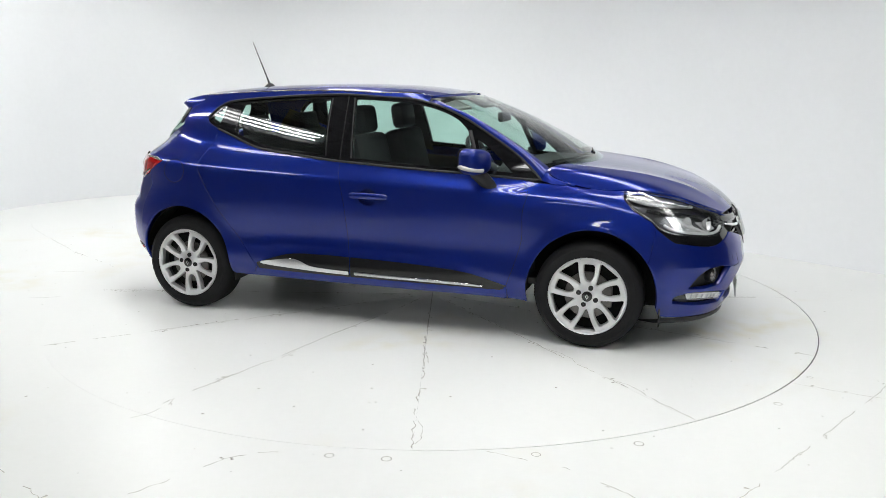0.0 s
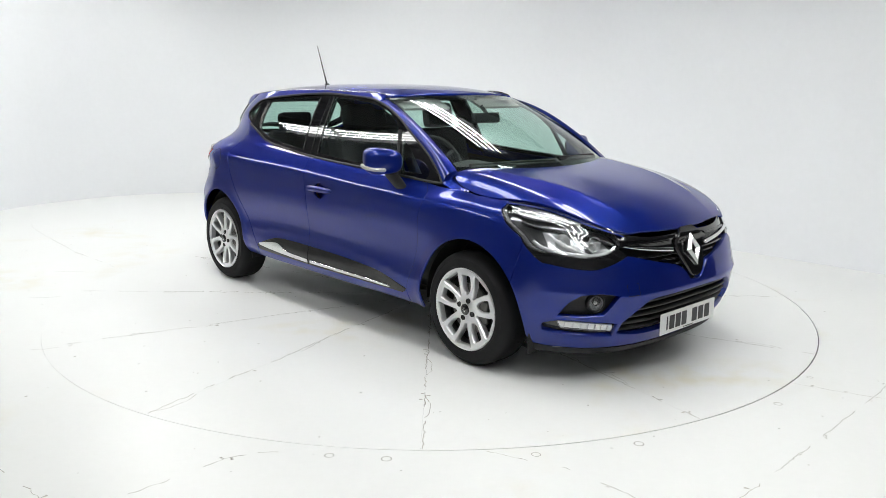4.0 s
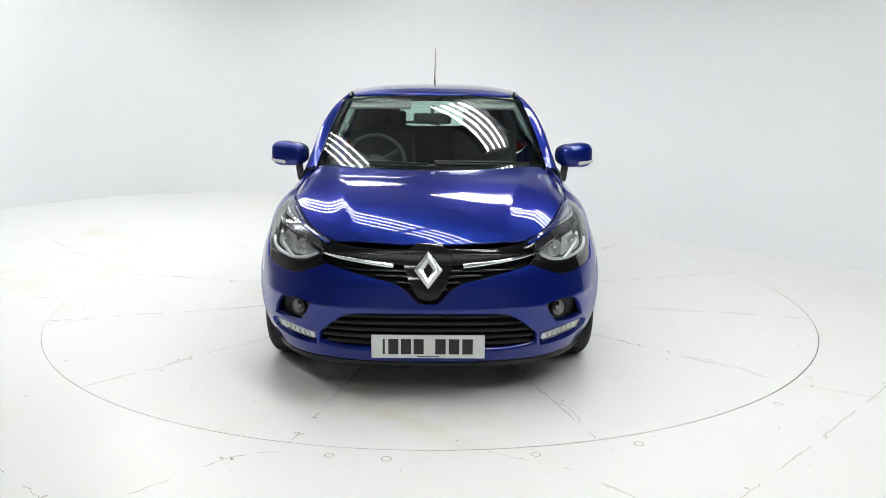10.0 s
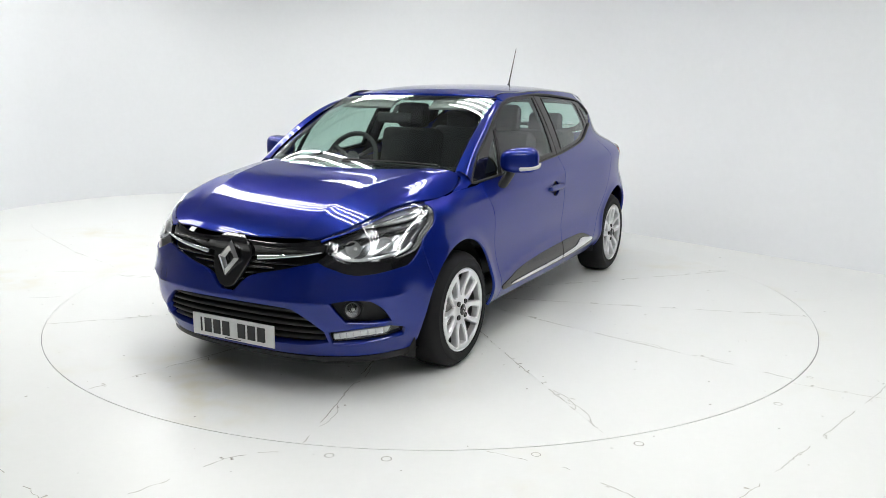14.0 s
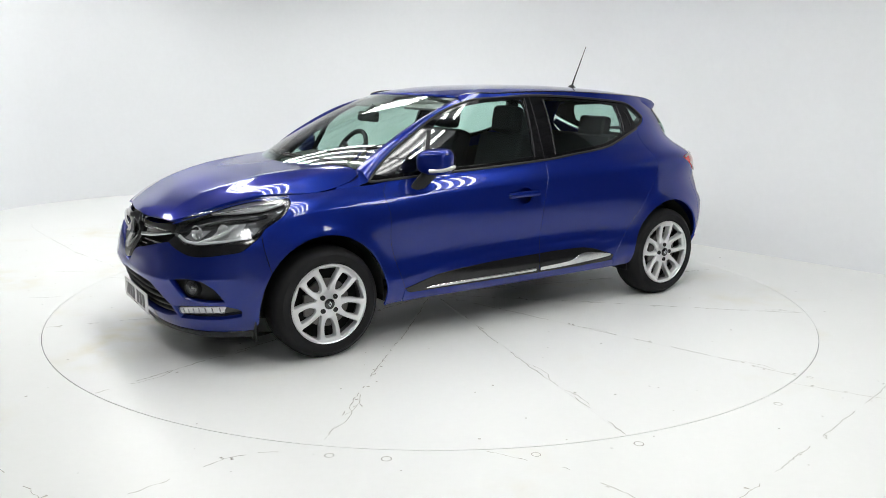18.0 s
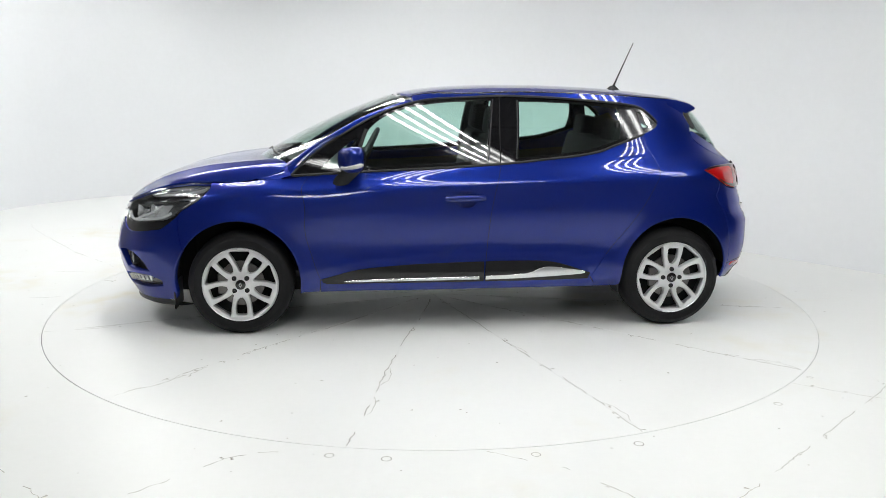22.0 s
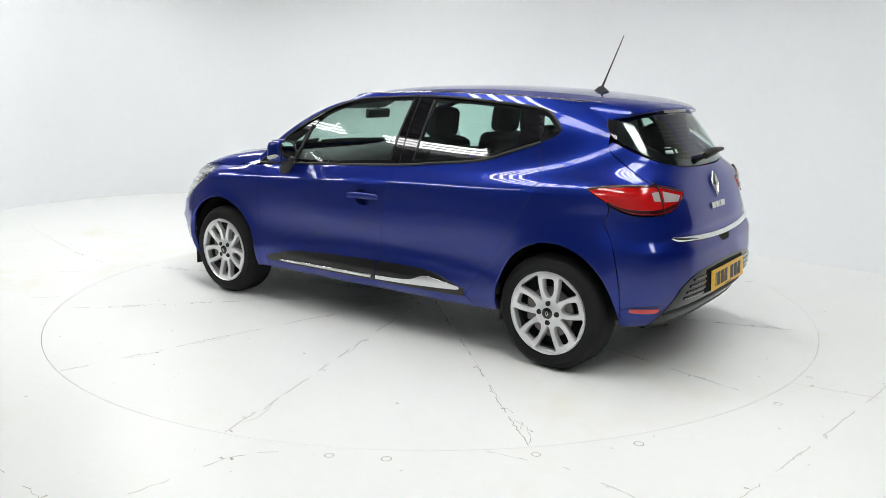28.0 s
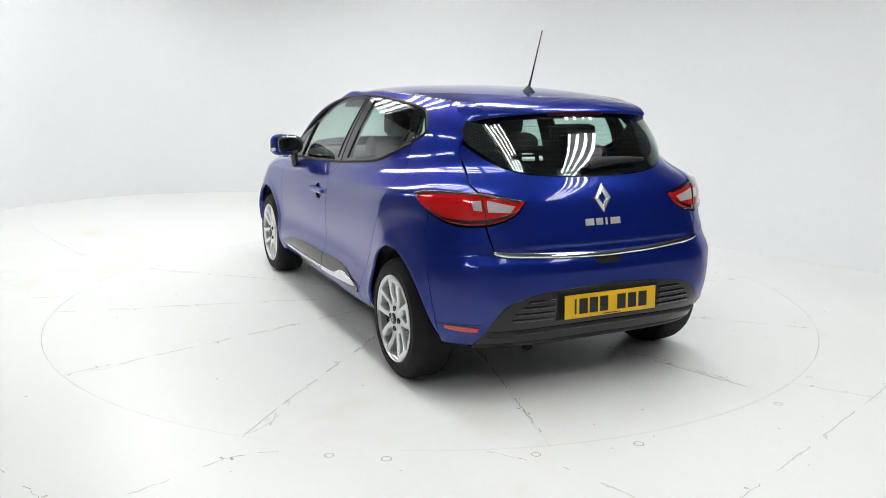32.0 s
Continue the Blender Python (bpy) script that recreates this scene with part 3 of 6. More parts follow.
def S(u, v):
    P = np.einsum("ni,nj,ijk->nk", cardinal(V, v), cardinal(U, u), NET)
    x, z = P[:, 0], P[:, 2]
    out = ridge(x, z, [(.30, .775), (-.3, .842), (-1.0, .863), (-1.5, .884), (-2.1, .908), (-2.80, .955)], .005, .032)
    out = out + ridge(x, z, [(-.30, .36), (-.7, .435), (-1.2, .480), (-1.7, .480), (-2.25, .445)], .006, .035)
    out = out + flare(x, z, .014, .305, .362, .372) + flare(x, z, -2.607, .305, .338, .370)
    side = np.clip((np.abs(P[:, 1]) - .60) / .12, 0, 1)
    P[:, 1] += np.sign(P[:, 1]) * out * side
    nose = np.clip((x - .45) / .12, 0, 1) * .011 * np.exp(-(np.sqrt((z - .455 - .05 * P[:, 1] ** 2) ** 2 + .006 ** 2) - .006) / .035)
    P[:, 0] += nose
    P[:, 1] += np.sign(P[:, 1]) * nose * np.clip(np.abs(P[:, 1]) / .7, 0, 1)
    tail = np.clip((-x - 2.95) / .08, 0, 1)
    shelf = .006 * np.exp(-(np.sqrt((z - .635) ** 2 + .005 ** 2) - .005) / .03) - .013 * np.exp(-((z - .705) / .030) ** 2)
    P[:, 0] -= tail * shelf
    return P


def S_normal(u, v):
    e = 1e-3
    n = np.cross(S(u + e, v) - S(u - e, v), S(u, v + e) - S(u, v - e))
    return n / np.linalg.norm(n, axis=1)[:, None]


def _table(lo, hi, count):
    u, v = np.meshgrid(np.linspace(lo, hi, count), np.linspace(V[0], V[-1], 90))
    u, v = u.ravel(), v.ravel()
    return u, v, S(u, v)


TABLES = {"f": (_table(U[_mid - 5], U[_mid + 5], 160), (1, 2)), "s": (_table(U[_mid + 1], U[_mid + 13], 300), (0, 2)),
          "r": (_table(U[_mid + 10], 2 * U_REAR - U[_mid + 10], 160), (1, 2))}


def to_uv(kind, a, b):
    """Chart point of a place given by two coordinates: f and r take (y, z), s takes (x, z)."""
    if kind == "uv":
        return np.array([a, b], float)
    (tu, tv, tp), (i, j) = TABLES[kind]
    k = np.argmin((tp[:, i] - a) ** 2 + (tp[:, j] - b) ** 2 - (0.003 * tp[:, 1] if kind == "s" else 0))
    q = np.array([tu[k], tv[k]])
    for _ in range(6):
        e = 1e-4
        p0, p1, p2 = S(np.array([q[0], q[0] + e, q[0]]), np.array([q[1], q[1], q[1] + e]))[:, [i, j]]
        J = np.stack([p1 - p0, p2 - p0], 1) / e
        st = np.linalg.lstsq(J, np.array([a, b]) - p0, rcond=1e-2)[0]
        q = q + np.clip(st, -0.05, 0.05)
        q[1] = np.clip(q[1], V[0], V[-1])
    return q


def chart(segments, n=6):
    """Chart outline from segments; each segment is a smooth curve through tagged points, corners lie where segments meet."""
    out = []
    for seg in segments:
        pts = smooth_path([to_uv(*p) for p in seg], n)
        out += pts[:-1]
    return np.array(out)


def inside(poly, pts):
    x, y = pts[:, 0], pts[:, 1]
    ok = np.zeros(len(pts), bool)
    j = len(poly) - 1
    for i in range(len(poly)):
        xi, yi, xj, yj = *poly[i], *poly[j]
        hit = ((yi > y) != (yj > y)) & (x < (xj - xi) * (y - yi) / (yj - yi + 1e-12) + xi)
        ok ^= hit
        j = i
    return ok


def shrink(poly, d):
    """Moves an outline inwards by d."""
    p = np.asarray(poly)
    area = 0.5 * np.sum(p[:, 0] * np.roll(p[:, 1], -1) - np.roll(p[:, 0], -1) * p[:, 1])
    a, b = p - np.roll(p, 1, 0), np.roll(p, -1, 0) - p
    def unit(q):
        return q / (np.linalg.norm(q, axis=1)[:, None] + 1e-9)
    na, nb = (np.stack([-unit(q)[:, 1], unit(q)[:, 0]], 1) for q in (a, b))
    n = na + nb
    n = n / np.maximum(np.sum(n * na, 1), 0.35)[:, None]
    return p + n * d * (1 if area > 0 else -1)


def clean(poly, gap=0.002):
    out = [poly[0]]
    for q in poly[1:]:
        if np.hypot(*(q - out[-1])) > gap:
            out.append(q)
    if np.hypot(*(out[0] - out[-1])) < gap:
        out.pop()
    return np.array(out)


def fill(loops, h):
    """Triangles of the area inside the first loop and outside the others."""
    from mathutils.geometry import delaunay_2d_cdt
    verts, edges = [], []
    for lp in loops:
        k = len(verts)
        verts += [Vector(map(float, q)) for q in lp]
        edges += [(k + i, k + (i + 1) % len(lp)) for i in range(len(lp))]
    lo, hi = loops[0].min(0), loops[0].max(0)
    gx, gy = np.meshgrid(np.arange(lo[0] + h / 2, hi[0], h), np.arange(lo[1] + h / 2, hi[1], h))
    gx = gx + (np.arange(gx.shape[0]) % 2)[:, None] * h / 2
    g = np.stack([gx.ravel(), gy.ravel()], 1)
    keep = inside(loops[0], g)
    for lp in loops[1:]:
        keep &= ~inside(lp, g)
    g = g[keep]
    rim = np.concatenate(loops)
    if len(g):
        d = np.min(np.hypot(g[:, None, 0] - rim[None, :, 0], g[:, None, 1] - rim[None, :, 1]), axis=1)
        g = g[d > 0.45 * h]
    verts += [Vector(map(float, q)) for q in g]
    co, _, tris, _, _, _ = delaunay_2d_cdt(verts, edges, [], 0, 1e-6)
    co = np.array([tuple(c) for c in co])
    tris = np.array([t for t in tris if len(t) == 3])
    mid = co[tris].mean(1)
    ok = inside(loops[0], mid)
    for lp in loops[1:]:
        ok &= ~inside(lp, mid)
    return co, tris[ok]


def shell(loops, place, normal, h=0.03, lift=0.0, flange=0.016, inset=0.0024):
    """A panel on a surface: its skin with true normals, and a turned-in edge."""
    lps = [shrink(clean(lp), inset if i == 0 else -inset) for i, lp in enumerate(loops)]
    co, tris = fill(lps, h)
    P, N = place(co[:, 0], co[:, 1]), normal(co[:, 0], co[:, 1])
    P = P + N * lift
    tri_n = np.cross(P[tris[:, 1]] - P[tris[:, 0]], P[tris[:, 2]] - P[tris[:, 0]])
    flip = np.sum(tri_n * N[tris[:, 0]], 1) < 0
    tris = np.where(flip[:, None], tris[:, ::-1], tris)
    verts, norms, faces = [P], [N], [tuple(t) for t in tris]
    if flange:
        count = {}
        for t in tris:
            for a, b in ((t[0], t[1]), (t[1], t[2]), (t[2], t[0])):
                count[(a, b)] = count.get((a, b), 0) + 1
        rim = [(a, b) for (a, b) in count if (b, a) not in count]
        k = len(P)
        for a, b in rim:
            d = P[b] - P[a]
            out = np.cross(d, N[a])
            out = out / (np.linalg.norm(out) + 1e-9)
            soft = (N[a] + out)
            soft = soft / np.linalg.norm(soft)
            r = 0.0015
            verts.append(np.array([P[a], P[b], P[b] - N[b] * r + out * r * 0.6, P[a] - N[a] * r + out * r * 0.6, P[b] - N[b] * flange, P[a] - N[a] * flange]))
            norms.append(np.array([N[a], N[b], soft, soft, out, out]))
            faces += [(k + 1, k, k + 3, k + 2), (k + 2, k + 3, k + 5, k + 4)]
            k += 6
    return np.concatenate(verts), faces, np.concatenate(norms)


SHIFT = np.array([-AXIS_X, 0, 0])


def body_part(name, pieces, material, parent, label="", mirror=False):
    """One mesh from shells; mirror=True builds it for the right-hand side."""
    vs, fs, ns, k = [], [], [], 0
    for v, f, n in pieces:
        v = v + SHIFT
        if mirror:
            v, n, f = v * (1, -1, 1), n * (1, -1, 1), [q[::-1] for q in f]
        vs.append(v)
        ns.append(n)
        fs += [tuple(i + k for i in q) for q in f]
        k += len(v)
    return mesh_object(name, np.concatenate(vs), fs, material, parent, label, normals=np.concatenate(ns))


def on_body(loops, **kw):
    return shell(loops, S, S_normal, **kw)


def on_field(loops, field, **kw):
    def place(x, y):
        return np.stack([x, y, field(x, y)], 1)
    def normal(x, y):
        e = 1e-3
        gx, gy = (field(x + e, y) - field(x - e, y)) / (2 * e), (field(x, y + e) - field(x, y - e)) / (2 * e)
        n = np.stack([-gx, -gy, np.ones_like(gx)], 1)
        return n / np.linalg.norm(n, axis=1)[:, None]
    return shell(loops, place, normal, **kw)


def screen_place(s, b):
    """Windscreen: s across from -1 to 1, b from the cowl up."""
    lo = np.stack([-0.04 - 0.12 * np.abs(s) ** 2 - 0.11 * np.abs(s) ** 4, 0.675 * s, 0.985 - 0.02 * s ** 2], 1)
    xt = -0.925 - 0.075 * s ** 2
    yt = 0.575 * s
    hi = np.stack([xt, yt, roof(xt, yt)], 1)
    b = b[:, None]
    return lo * (1 - b) + hi * b + 4 * b * (1 - b) * np.array([0.012, 0, 0.027])


def screen_normal(s, b):
    e = 1e-3
    n = np.cross(screen_place(s + e, b) - screen_place(s - e, b), screen_place(s, b + e) - screen_place(s, b - e))
    return n / np.linalg.norm(n, axis=1)[:, None]


def on_screen(loops, **kw):
    return shell(loops, screen_place, screen_normal, **kw)


def UVX(col, row=6, dv=0.0):
    """Chart point at a (fractional) control column of the left side, on a control line."""
    c = np.interp(col, np.arange(15), U[_mid:_mid + 15])
    return ("uv", c, V[row] + dv)


def sweep(path, lift, w, d, closed_ends=True, place=S, normal=S_normal):
    """A rectangular bar along a chart path: w along the surface, d above it. Returns shell data."""
    q = np.array(path, float)
    P, N = place(q[:, 0], q[:, 1]), normal(q[:, 0], q[:, 1])
    T = np.gradient(P, axis=0)
    T /= np.linalg.norm(T, axis=1)[:, None] + 1e-9
    B = np.cross(N, T)
    w = np.broadcast_to(np.asarray(w, float), (len(q),))[:, None]
    d = np.broadcast_to(np.asarray(d, float), (len(q),))[:, None]
    c = P + N * lift
    r = 0.22
    ring = [c - B * w / 2, c - B * w / 2 + N * d * (1 - r), c - B * w * (0.5 - r) + N * d, c + B * w * (0.5 - r) + N * d, c + B * w / 2 + N * d * (1 - r), c + B * w / 2]
    nr = [-B, -B * .8 + N * .6, -B * .35 + N * .94, B * .35 + N * .94, B * .8 + N * .6, B]
    k, m = len(q), len(ring)
    verts, norms = np.concatenate(ring), np.concatenate(nr)
    norms = norms / np.linalg.norm(norms, axis=1)[:, None]
    faces = []
    for a in range(m):
        b = (a + 1) % m
        for i in range(k - 1):
            faces.append((a * k + i, a * k + i + 1, b * k + i + 1, b * k + i))
    if closed_ends:
        faces.append(tuple(a * k for a in range(m)))
        faces.append(tuple(a * k + k - 1 for a in range(m))[::-1])
    return verts, faces, norms


def mirrored(q):
    """The same chart path on the other side of the nose."""
    return np.asarray(q)[::-1] * np.array([-1, 1])


def rear_mirrored(q):
    q = np.asarray(q)[::-1].copy()
    q[:, 0] = 2 * U_REAR - q[:, 0]
    return q


def loft(curves, flip=False):
    """A smooth skin through curves of equal length."""
    c = np.array(curves, float)
    m, k, _ = c.shape
    faces = [(a * k + i, a * k + i + 1, (a + 1) * k + i + 1, (a + 1) * k + i) for a in range(m - 1) for i in range(k - 1)]
    ta, tb = np.gradient(c, axis=1), np.gradient(c, axis=0)
    n = np.cross(ta, tb)
    n = n / (np.linalg.norm(n, axis=2)[:, :, None] + 1e-9)
    if flip:
        faces = [f[::-1] for f in faces]
        n = -n
    return c.reshape(-1, 3), faces, n.reshape(-1, 3)

# ---- the car: body panels ----
def s_(pts):
    return [("s", x, z) for x, z in pts]


def f_(pts):
    return [("f", y, z) for y, z in pts]


def r_(pts):
    return [("r", y, z) for y, z in pts]


def arch(cx, cz, rx, rz, a0, a1, n=12):
    return [("s", cx + rx * math.cos(radians(a)), cz + rz * math.sin(radians(a))) for a in np.linspace(a0, a1, n)]


DOOR_FRONT = [(-.41, .927), (-.367, .816), (-.378, .633), (-.416, .464), (-.462, .327)]
DOOR_SPLIT = [(-1.533, .986), (-1.515, .920), (-1.473, .741), (-1.45, .538), (-1.429, .316)]
DOOR_REAR = [(-2.425, 1.162), (-2.432, 1.10), (-2.462, 1.046), (-2.483, .985), (-2.480, .925), (-2.447, .858), (-2.315, .642), (-2.157, .436), (-2.078, .318)]
ARCH_F = (.014, .305, .362, .372)
ARCH_R = (-2.607, .305, .338, .370)
FRAME_TOP = [(-.30, .925), (-.445, 1.058), (-.635, 1.180), (-.805, 1.272), (-.975, 1.333), (-1.177, 1.367), (-1.48, 1.382), (-1.817, 1.378), (-2.075, 1.361), (-2.283, 1.343), (-2.405, 1.322), (-2.475, 1.275), (-2.520, 1.225)]
FRAME_LOW = [(-2.520, 1.225), (-2.500, 1.197), (-2.422, 1.160), (-2.304, 1.119), (-2.212, 1.086), (-2.123, 1.057), (-1.996, 1.036), (-1.795, 1.016), (-1.542, .991), (-1.049, .963), (-.774, .951), (-.411, .930), (-.30, .925)]
LAMP_LOW_F = [("s", .172, .850), ("s", .221, .800), ("s", .265, .770), ("s", .323, .735), ("s", .407, .678), ("f", .70, .653), ("f", .64, .647), ("f", .57, .655), ("f", .505, .688)]
TAIL_TIP = ("s", -2.763, .957)
TAIL_TOP = [TAIL_TIP, ("s", -2.86, .976), ("r", .61, .975), ("r", .54, .963), ("r", .408, .936)]
TAIL_LOW = [("r", .408, .936), ("r", .45, .890), ("r", .51, .858), ("r", .60, .836), ("r", .70, .836), ("s", -2.934, .856), ("s", -2.85, .905), TAIL_TIP]


def handle_cup():
    return np.array([to_uv("s", -1.318 + .060 * math.cos(a), .792 + .048 * math.sin(a)) for a in np.linspace(0, 2 * np.pi, 24, endpoint=False)])


_pane_uv = chart([s_(FRAME_TOP), s_(FRAME_LOW)])
_pane_pts = S(_pane_uv[:, 0], _pane_uv[:, 1])


def pane_terms(x, z):
    x, z = np.asarray(x, float) + 1.4, np.asarray(z, float) - 1.15
    return np.stack([np.ones_like(x), x, x * x, x ** 3, z, z * z, x * z, x * x * z], 1)


PANE = np.linalg.lstsq(pane_terms(_pane_pts[:, 0], _pane_pts[:, 2]), _pane_pts[:, 1], rcond=None)[0]


def pane_place(x, z):
    return np.stack([x, pane_terms(x, z) @ PANE, z], 1)


def pane_normal(x, z):
    e = 1e-3
    gx, gz = ((pane_terms(x + e, z) - pane_terms(x - e, z)) @ PANE / (2 * e), (pane_terms(x, z + e) - pane_terms(x, z - e)) @ PANE / (2 * e))
    n = np.stack([-gx, np.ones_like(gx), -gz], 1)
    return n / np.linalg.norm(n, axis=1)[:, None]


def flat(segments, n=6):
    """Outline in (x, z) on the side glass."""
    return np.array([q for seg in segments for q in smooth_path(seg, n)[:-1]])


def on_pane(loops, **kw):
    return shell(loops, pane_place, pane_normal, **kw)


_rear_uv = np.array([to_uv("r", y, z) for z in (1.04, 1.10, 1.16, 1.22, 1.28, 1.325) for y in (0, .12, .24, .36, .44) if y < .40 or z > 1.1])
_rear_pts = S(_rear_uv[:, 0], _rear_uv[:, 1])


def rear_terms(y, z):
    y, z = np.asarray(y, float), np.asarray(z, float) - 1.18
    return np.stack([np.ones_like(y), y * y, y ** 4, z, z * z, y * y * z], 1)


REAR = np.linalg.lstsq(rear_terms(_rear_pts[:, 1], _rear_pts[:, 2]), _rear_pts[:, 0], rcond=None)[0]


def rear_place(y, z):
    return np.stack([rear_terms(y, z) @ REAR, y, z], 1)


def rear_normal(y, z):
    e = 1e-3
    gy, gz = ((rear_terms(y + e, z) - rear_terms(y - e, z)) @ REAR / (2 * e), (rear_terms(y, z + e) - rear_terms(y, z - e)) @ REAR / (2 * e))
    n = np.stack([-np.ones_like(gy), gy, gz], 1)
    return n / np.linalg.norm(n, axis=1)[:, None]


def on_rear(loops, **kw):
    return shell(loops, rear_place, rear_normal, **kw)


def both_halves(half):
    """Closes a left-hand outline (from the middle low to the middle top) with its mirror image."""
    top = half[-1:] * (0, 1) + (0, .0005)
    return np.concatenate([half, top, half[:0:-1] * (-1, 1)])


def build_side(car, side):
    door = chart([s_(DOOR_FRONT), s_([DOOR_FRONT[-1], DOOR_SPLIT[-1]]), s_(DOOR_SPLIT[::-1]), s_([DOOR_SPLIT[0], (-1.049, .960), (-.774, .948), DOOR_FRONT[0]])])
    body_part("front_door", [on_body([door, handle_cup()], h=.022)], PAINT, car, mirror=side)
    door = chart([s_(DOOR_SPLIT), s_([DOOR_SPLIT[-1], DOOR_REAR[-1]]), s_(DOOR_REAR[::-1]),
                  s_([DOOR_REAR[0], (-2.304, 1.117), (-2.212, 1.084), (-2.123, 1.055), (-1.996, 1.034), (-1.795, 1.014), DOOR_SPLIT[0]])])
    body_part("rear_door", [on_body([door], h=.022)], PAINT, car, mirror=side)
    sill = chart([s_([(-.46, .322), (-1.4, .312), (-2.078, .314)]), s_([(-2.078, .314), (-2.100, .28), (-2.115, .250)]), s_([(-2.115, .250), (-1.4, .247), (-.46, .242)]), s_([(-.46, .242), (-.46, .322)])])
    body_part("sill", [on_body([sill], inset=.0032)], PAINT, car, mirror=side)
    wing = chart([[UVX(3.78, 6, -.002), UVX(4.5, 6, -.002), UVX(5, 6, -.002), UVX(5.5, 6, 0), UVX(6, 6, 0)], s_(DOOR_FRONT), s_([DOOR_FRONT[-1], (-.455, .245)]), s_([(-.455, .245), (-.343, .242)]),
                  arch(*ARCH_F, 191, 33), [("s", .318, .508), ("s", .338, .60), ("s", .345, .705)], [("s", .345, .705), ("s", .320, .732), ("s", .262, .766), ("s", .217, .797), ("s", .167, .848), UVX(3.78, 6, -.002)]])
    body_part("front_wing", [on_body([wing], h=.022)], PAINT, car, mirror=side)
    quarter = chart([s_([(-2.520, 1.225), (-2.500, 1.197), (-2.425, 1.162)]), s_(DOOR_REAR), s_([DOOR_REAR[-1], (-2.103, .28), (-2.118, .251), (-2.268, .252)]),
                     arch(*ARCH_R, -6, 185), s_([(-2.944, .285), (-2.962, .45), (-2.94, .60), (-2.90, .72), (-2.855, .80)]), [("s", -2.855, .80), ("s", -2.875, .845), ("s", -2.87, .893)], [("s", -2.87, .893), ("s", -2.82, .922), TAIL_TIP],
                     TAIL_TOP[:3], [("r", .61, .975), ("r", .612, 1.03), ("r", .585, 1.13), ("r", .528, 1.25), ("r", .468, 1.332)],
                     [("r", .468, 1.332), UVX(11.5, 8), UVX(11, 8), UVX(10, 8), UVX(9, 8), UVX(8, 8), UVX(7, 8), UVX(6.2, 8)],
                     [UVX(6.2, 8), ("s", -1.02, 1.345)], s_([(-1.02, 1.345), (-1.177, 1.367), (-1.48, 1.382), (-1.817, 1.378), (-2.075, 1.361), (-2.283, 1.343), (-2.405, 1.322), (-2.475, 1.275), (-2.520, 1.225)])])
    body_part("rear_quarter", [on_body([quarter], h=.022)], PAINT, car, "blue rear quarter panel with roof rail", mirror=side)
    # black strips laid in the panel gaps as their shade
    for nm, segs in (("door_gap_shade", [s_(DOOR_FRONT)]), ("door_gap_shade", [s_(DOOR_SPLIT)]), ("door_gap_shade", [s_(DOOR_REAR[:-1])]), ("door_gap_shade", [s_([DOOR_FRONT[-1], DOOR_SPLIT[-1], DOOR_REAR[-1]])])):
        body_part(nm, [sweep(chart(segs, 8), -.0045, .014, .002)], LINER, car, mirror=side)
    # A pillar between the windscreen and the side glass
    b = np.linspace(0, 1, 25)
    inner = screen_place(np.full(25, .975), .04 + .96 * b) + np.array([.004, 0, .008]) * (1 - b ** 6)[:, None]
    low = np.array([to_uv("s", *p[:2]) for p in smooth_path(FRAME_TOP[:5] + [(-1.03, 1.343)], 8)])
    low = low[np.linspace(0, len(low) - 1, 25).round().astype(int)]
    outer = S(low[:, 0], low[:, 1])
    rows = []
    for k in np.linspace(0, 1, 9):
        mid = inner * (1 - k) + outer * k
        bulge = np.stack([np.full(25, .35), np.full(25, .75), np.full(25, .55)], 1) * (.026 * np.sin(np.pi * k) * (1 - b ** 5))[:, None]
        rows.append(mid + bulge)
    body_part("a_pillar", [loft(rows, True)], PAINT, car, mirror=side)
    # corner between bonnet, screen and pillar foot
    a = S(*np.array([np.array(UVX(c, 6)[1:]) for c in np.linspace(4.6, 6.0, 14)]).T)
    a = np.concatenate([a[:11], np.array([np.array(S(*[np.array([q]) for q in to_uv("s", x, z)])[0]) for x, z in ((-.26, .915), (-.29, .922), (-.31, .930))])])
    hx = np.array([(-.03, .726), (-.10, .723), (-.15, .717), (-.20, .708), (-.23, .700), (-.262, .688), (-.288, .667)])
    sc = screen_place(np.array([.972, .975]), np.array([.02, .05])) + np.array([.004, 0, .008])
    c = np.array(smooth_path(list(np.stack([hx[:, 0], hx[:, 1], hood(hx[:, 0], hx[:, 1])], 1)) + list(sc), 2))
    c = c[np.linspace(0, len(c) - 1, 14).round().astype(int)]
    c = c - np.array([0, -.004, .003])
    v, f, n = loft([a, a * .75 + c * .25 + np.array([0, .002, .004]), a * .5 + c * .5 + np.array([0, .002, .006]), a * .25 + c * .75 + np.array([0, .001, .004]), c, c - np.array([0, .004, .02])], False)
    if n[:, 2].mean() < 0:
        f, n = [q[::-1] for q in f], -n
    n = n * np.where(n[:, 2:] < 0, -1, 1) * .5 + np.array([.10, .42, .80])
    body_part("wing_top", [(v, f, n / np.linalg.norm(n, axis=1)[:, None])], PAINT, car, mirror=side)
    # side glass: a dark surround with openings, panes behind it
    frame_out = flat([FRAME_TOP, FRAME_LOW])
    front_glass = flat([[(-.655, .972), (-.73, 1.165)], [(-.73, 1.165), (-.83, 1.255), (-.985, 1.315), (-1.177, 1.347), (-1.42, 1.361), (-1.49, 1.362)],
                        [(-1.49, 1.362), (-1.465, 1.18), (-1.445, 1.018)], [(-1.445, 1.018), (-1.1, .993), (-.655, .972)]])
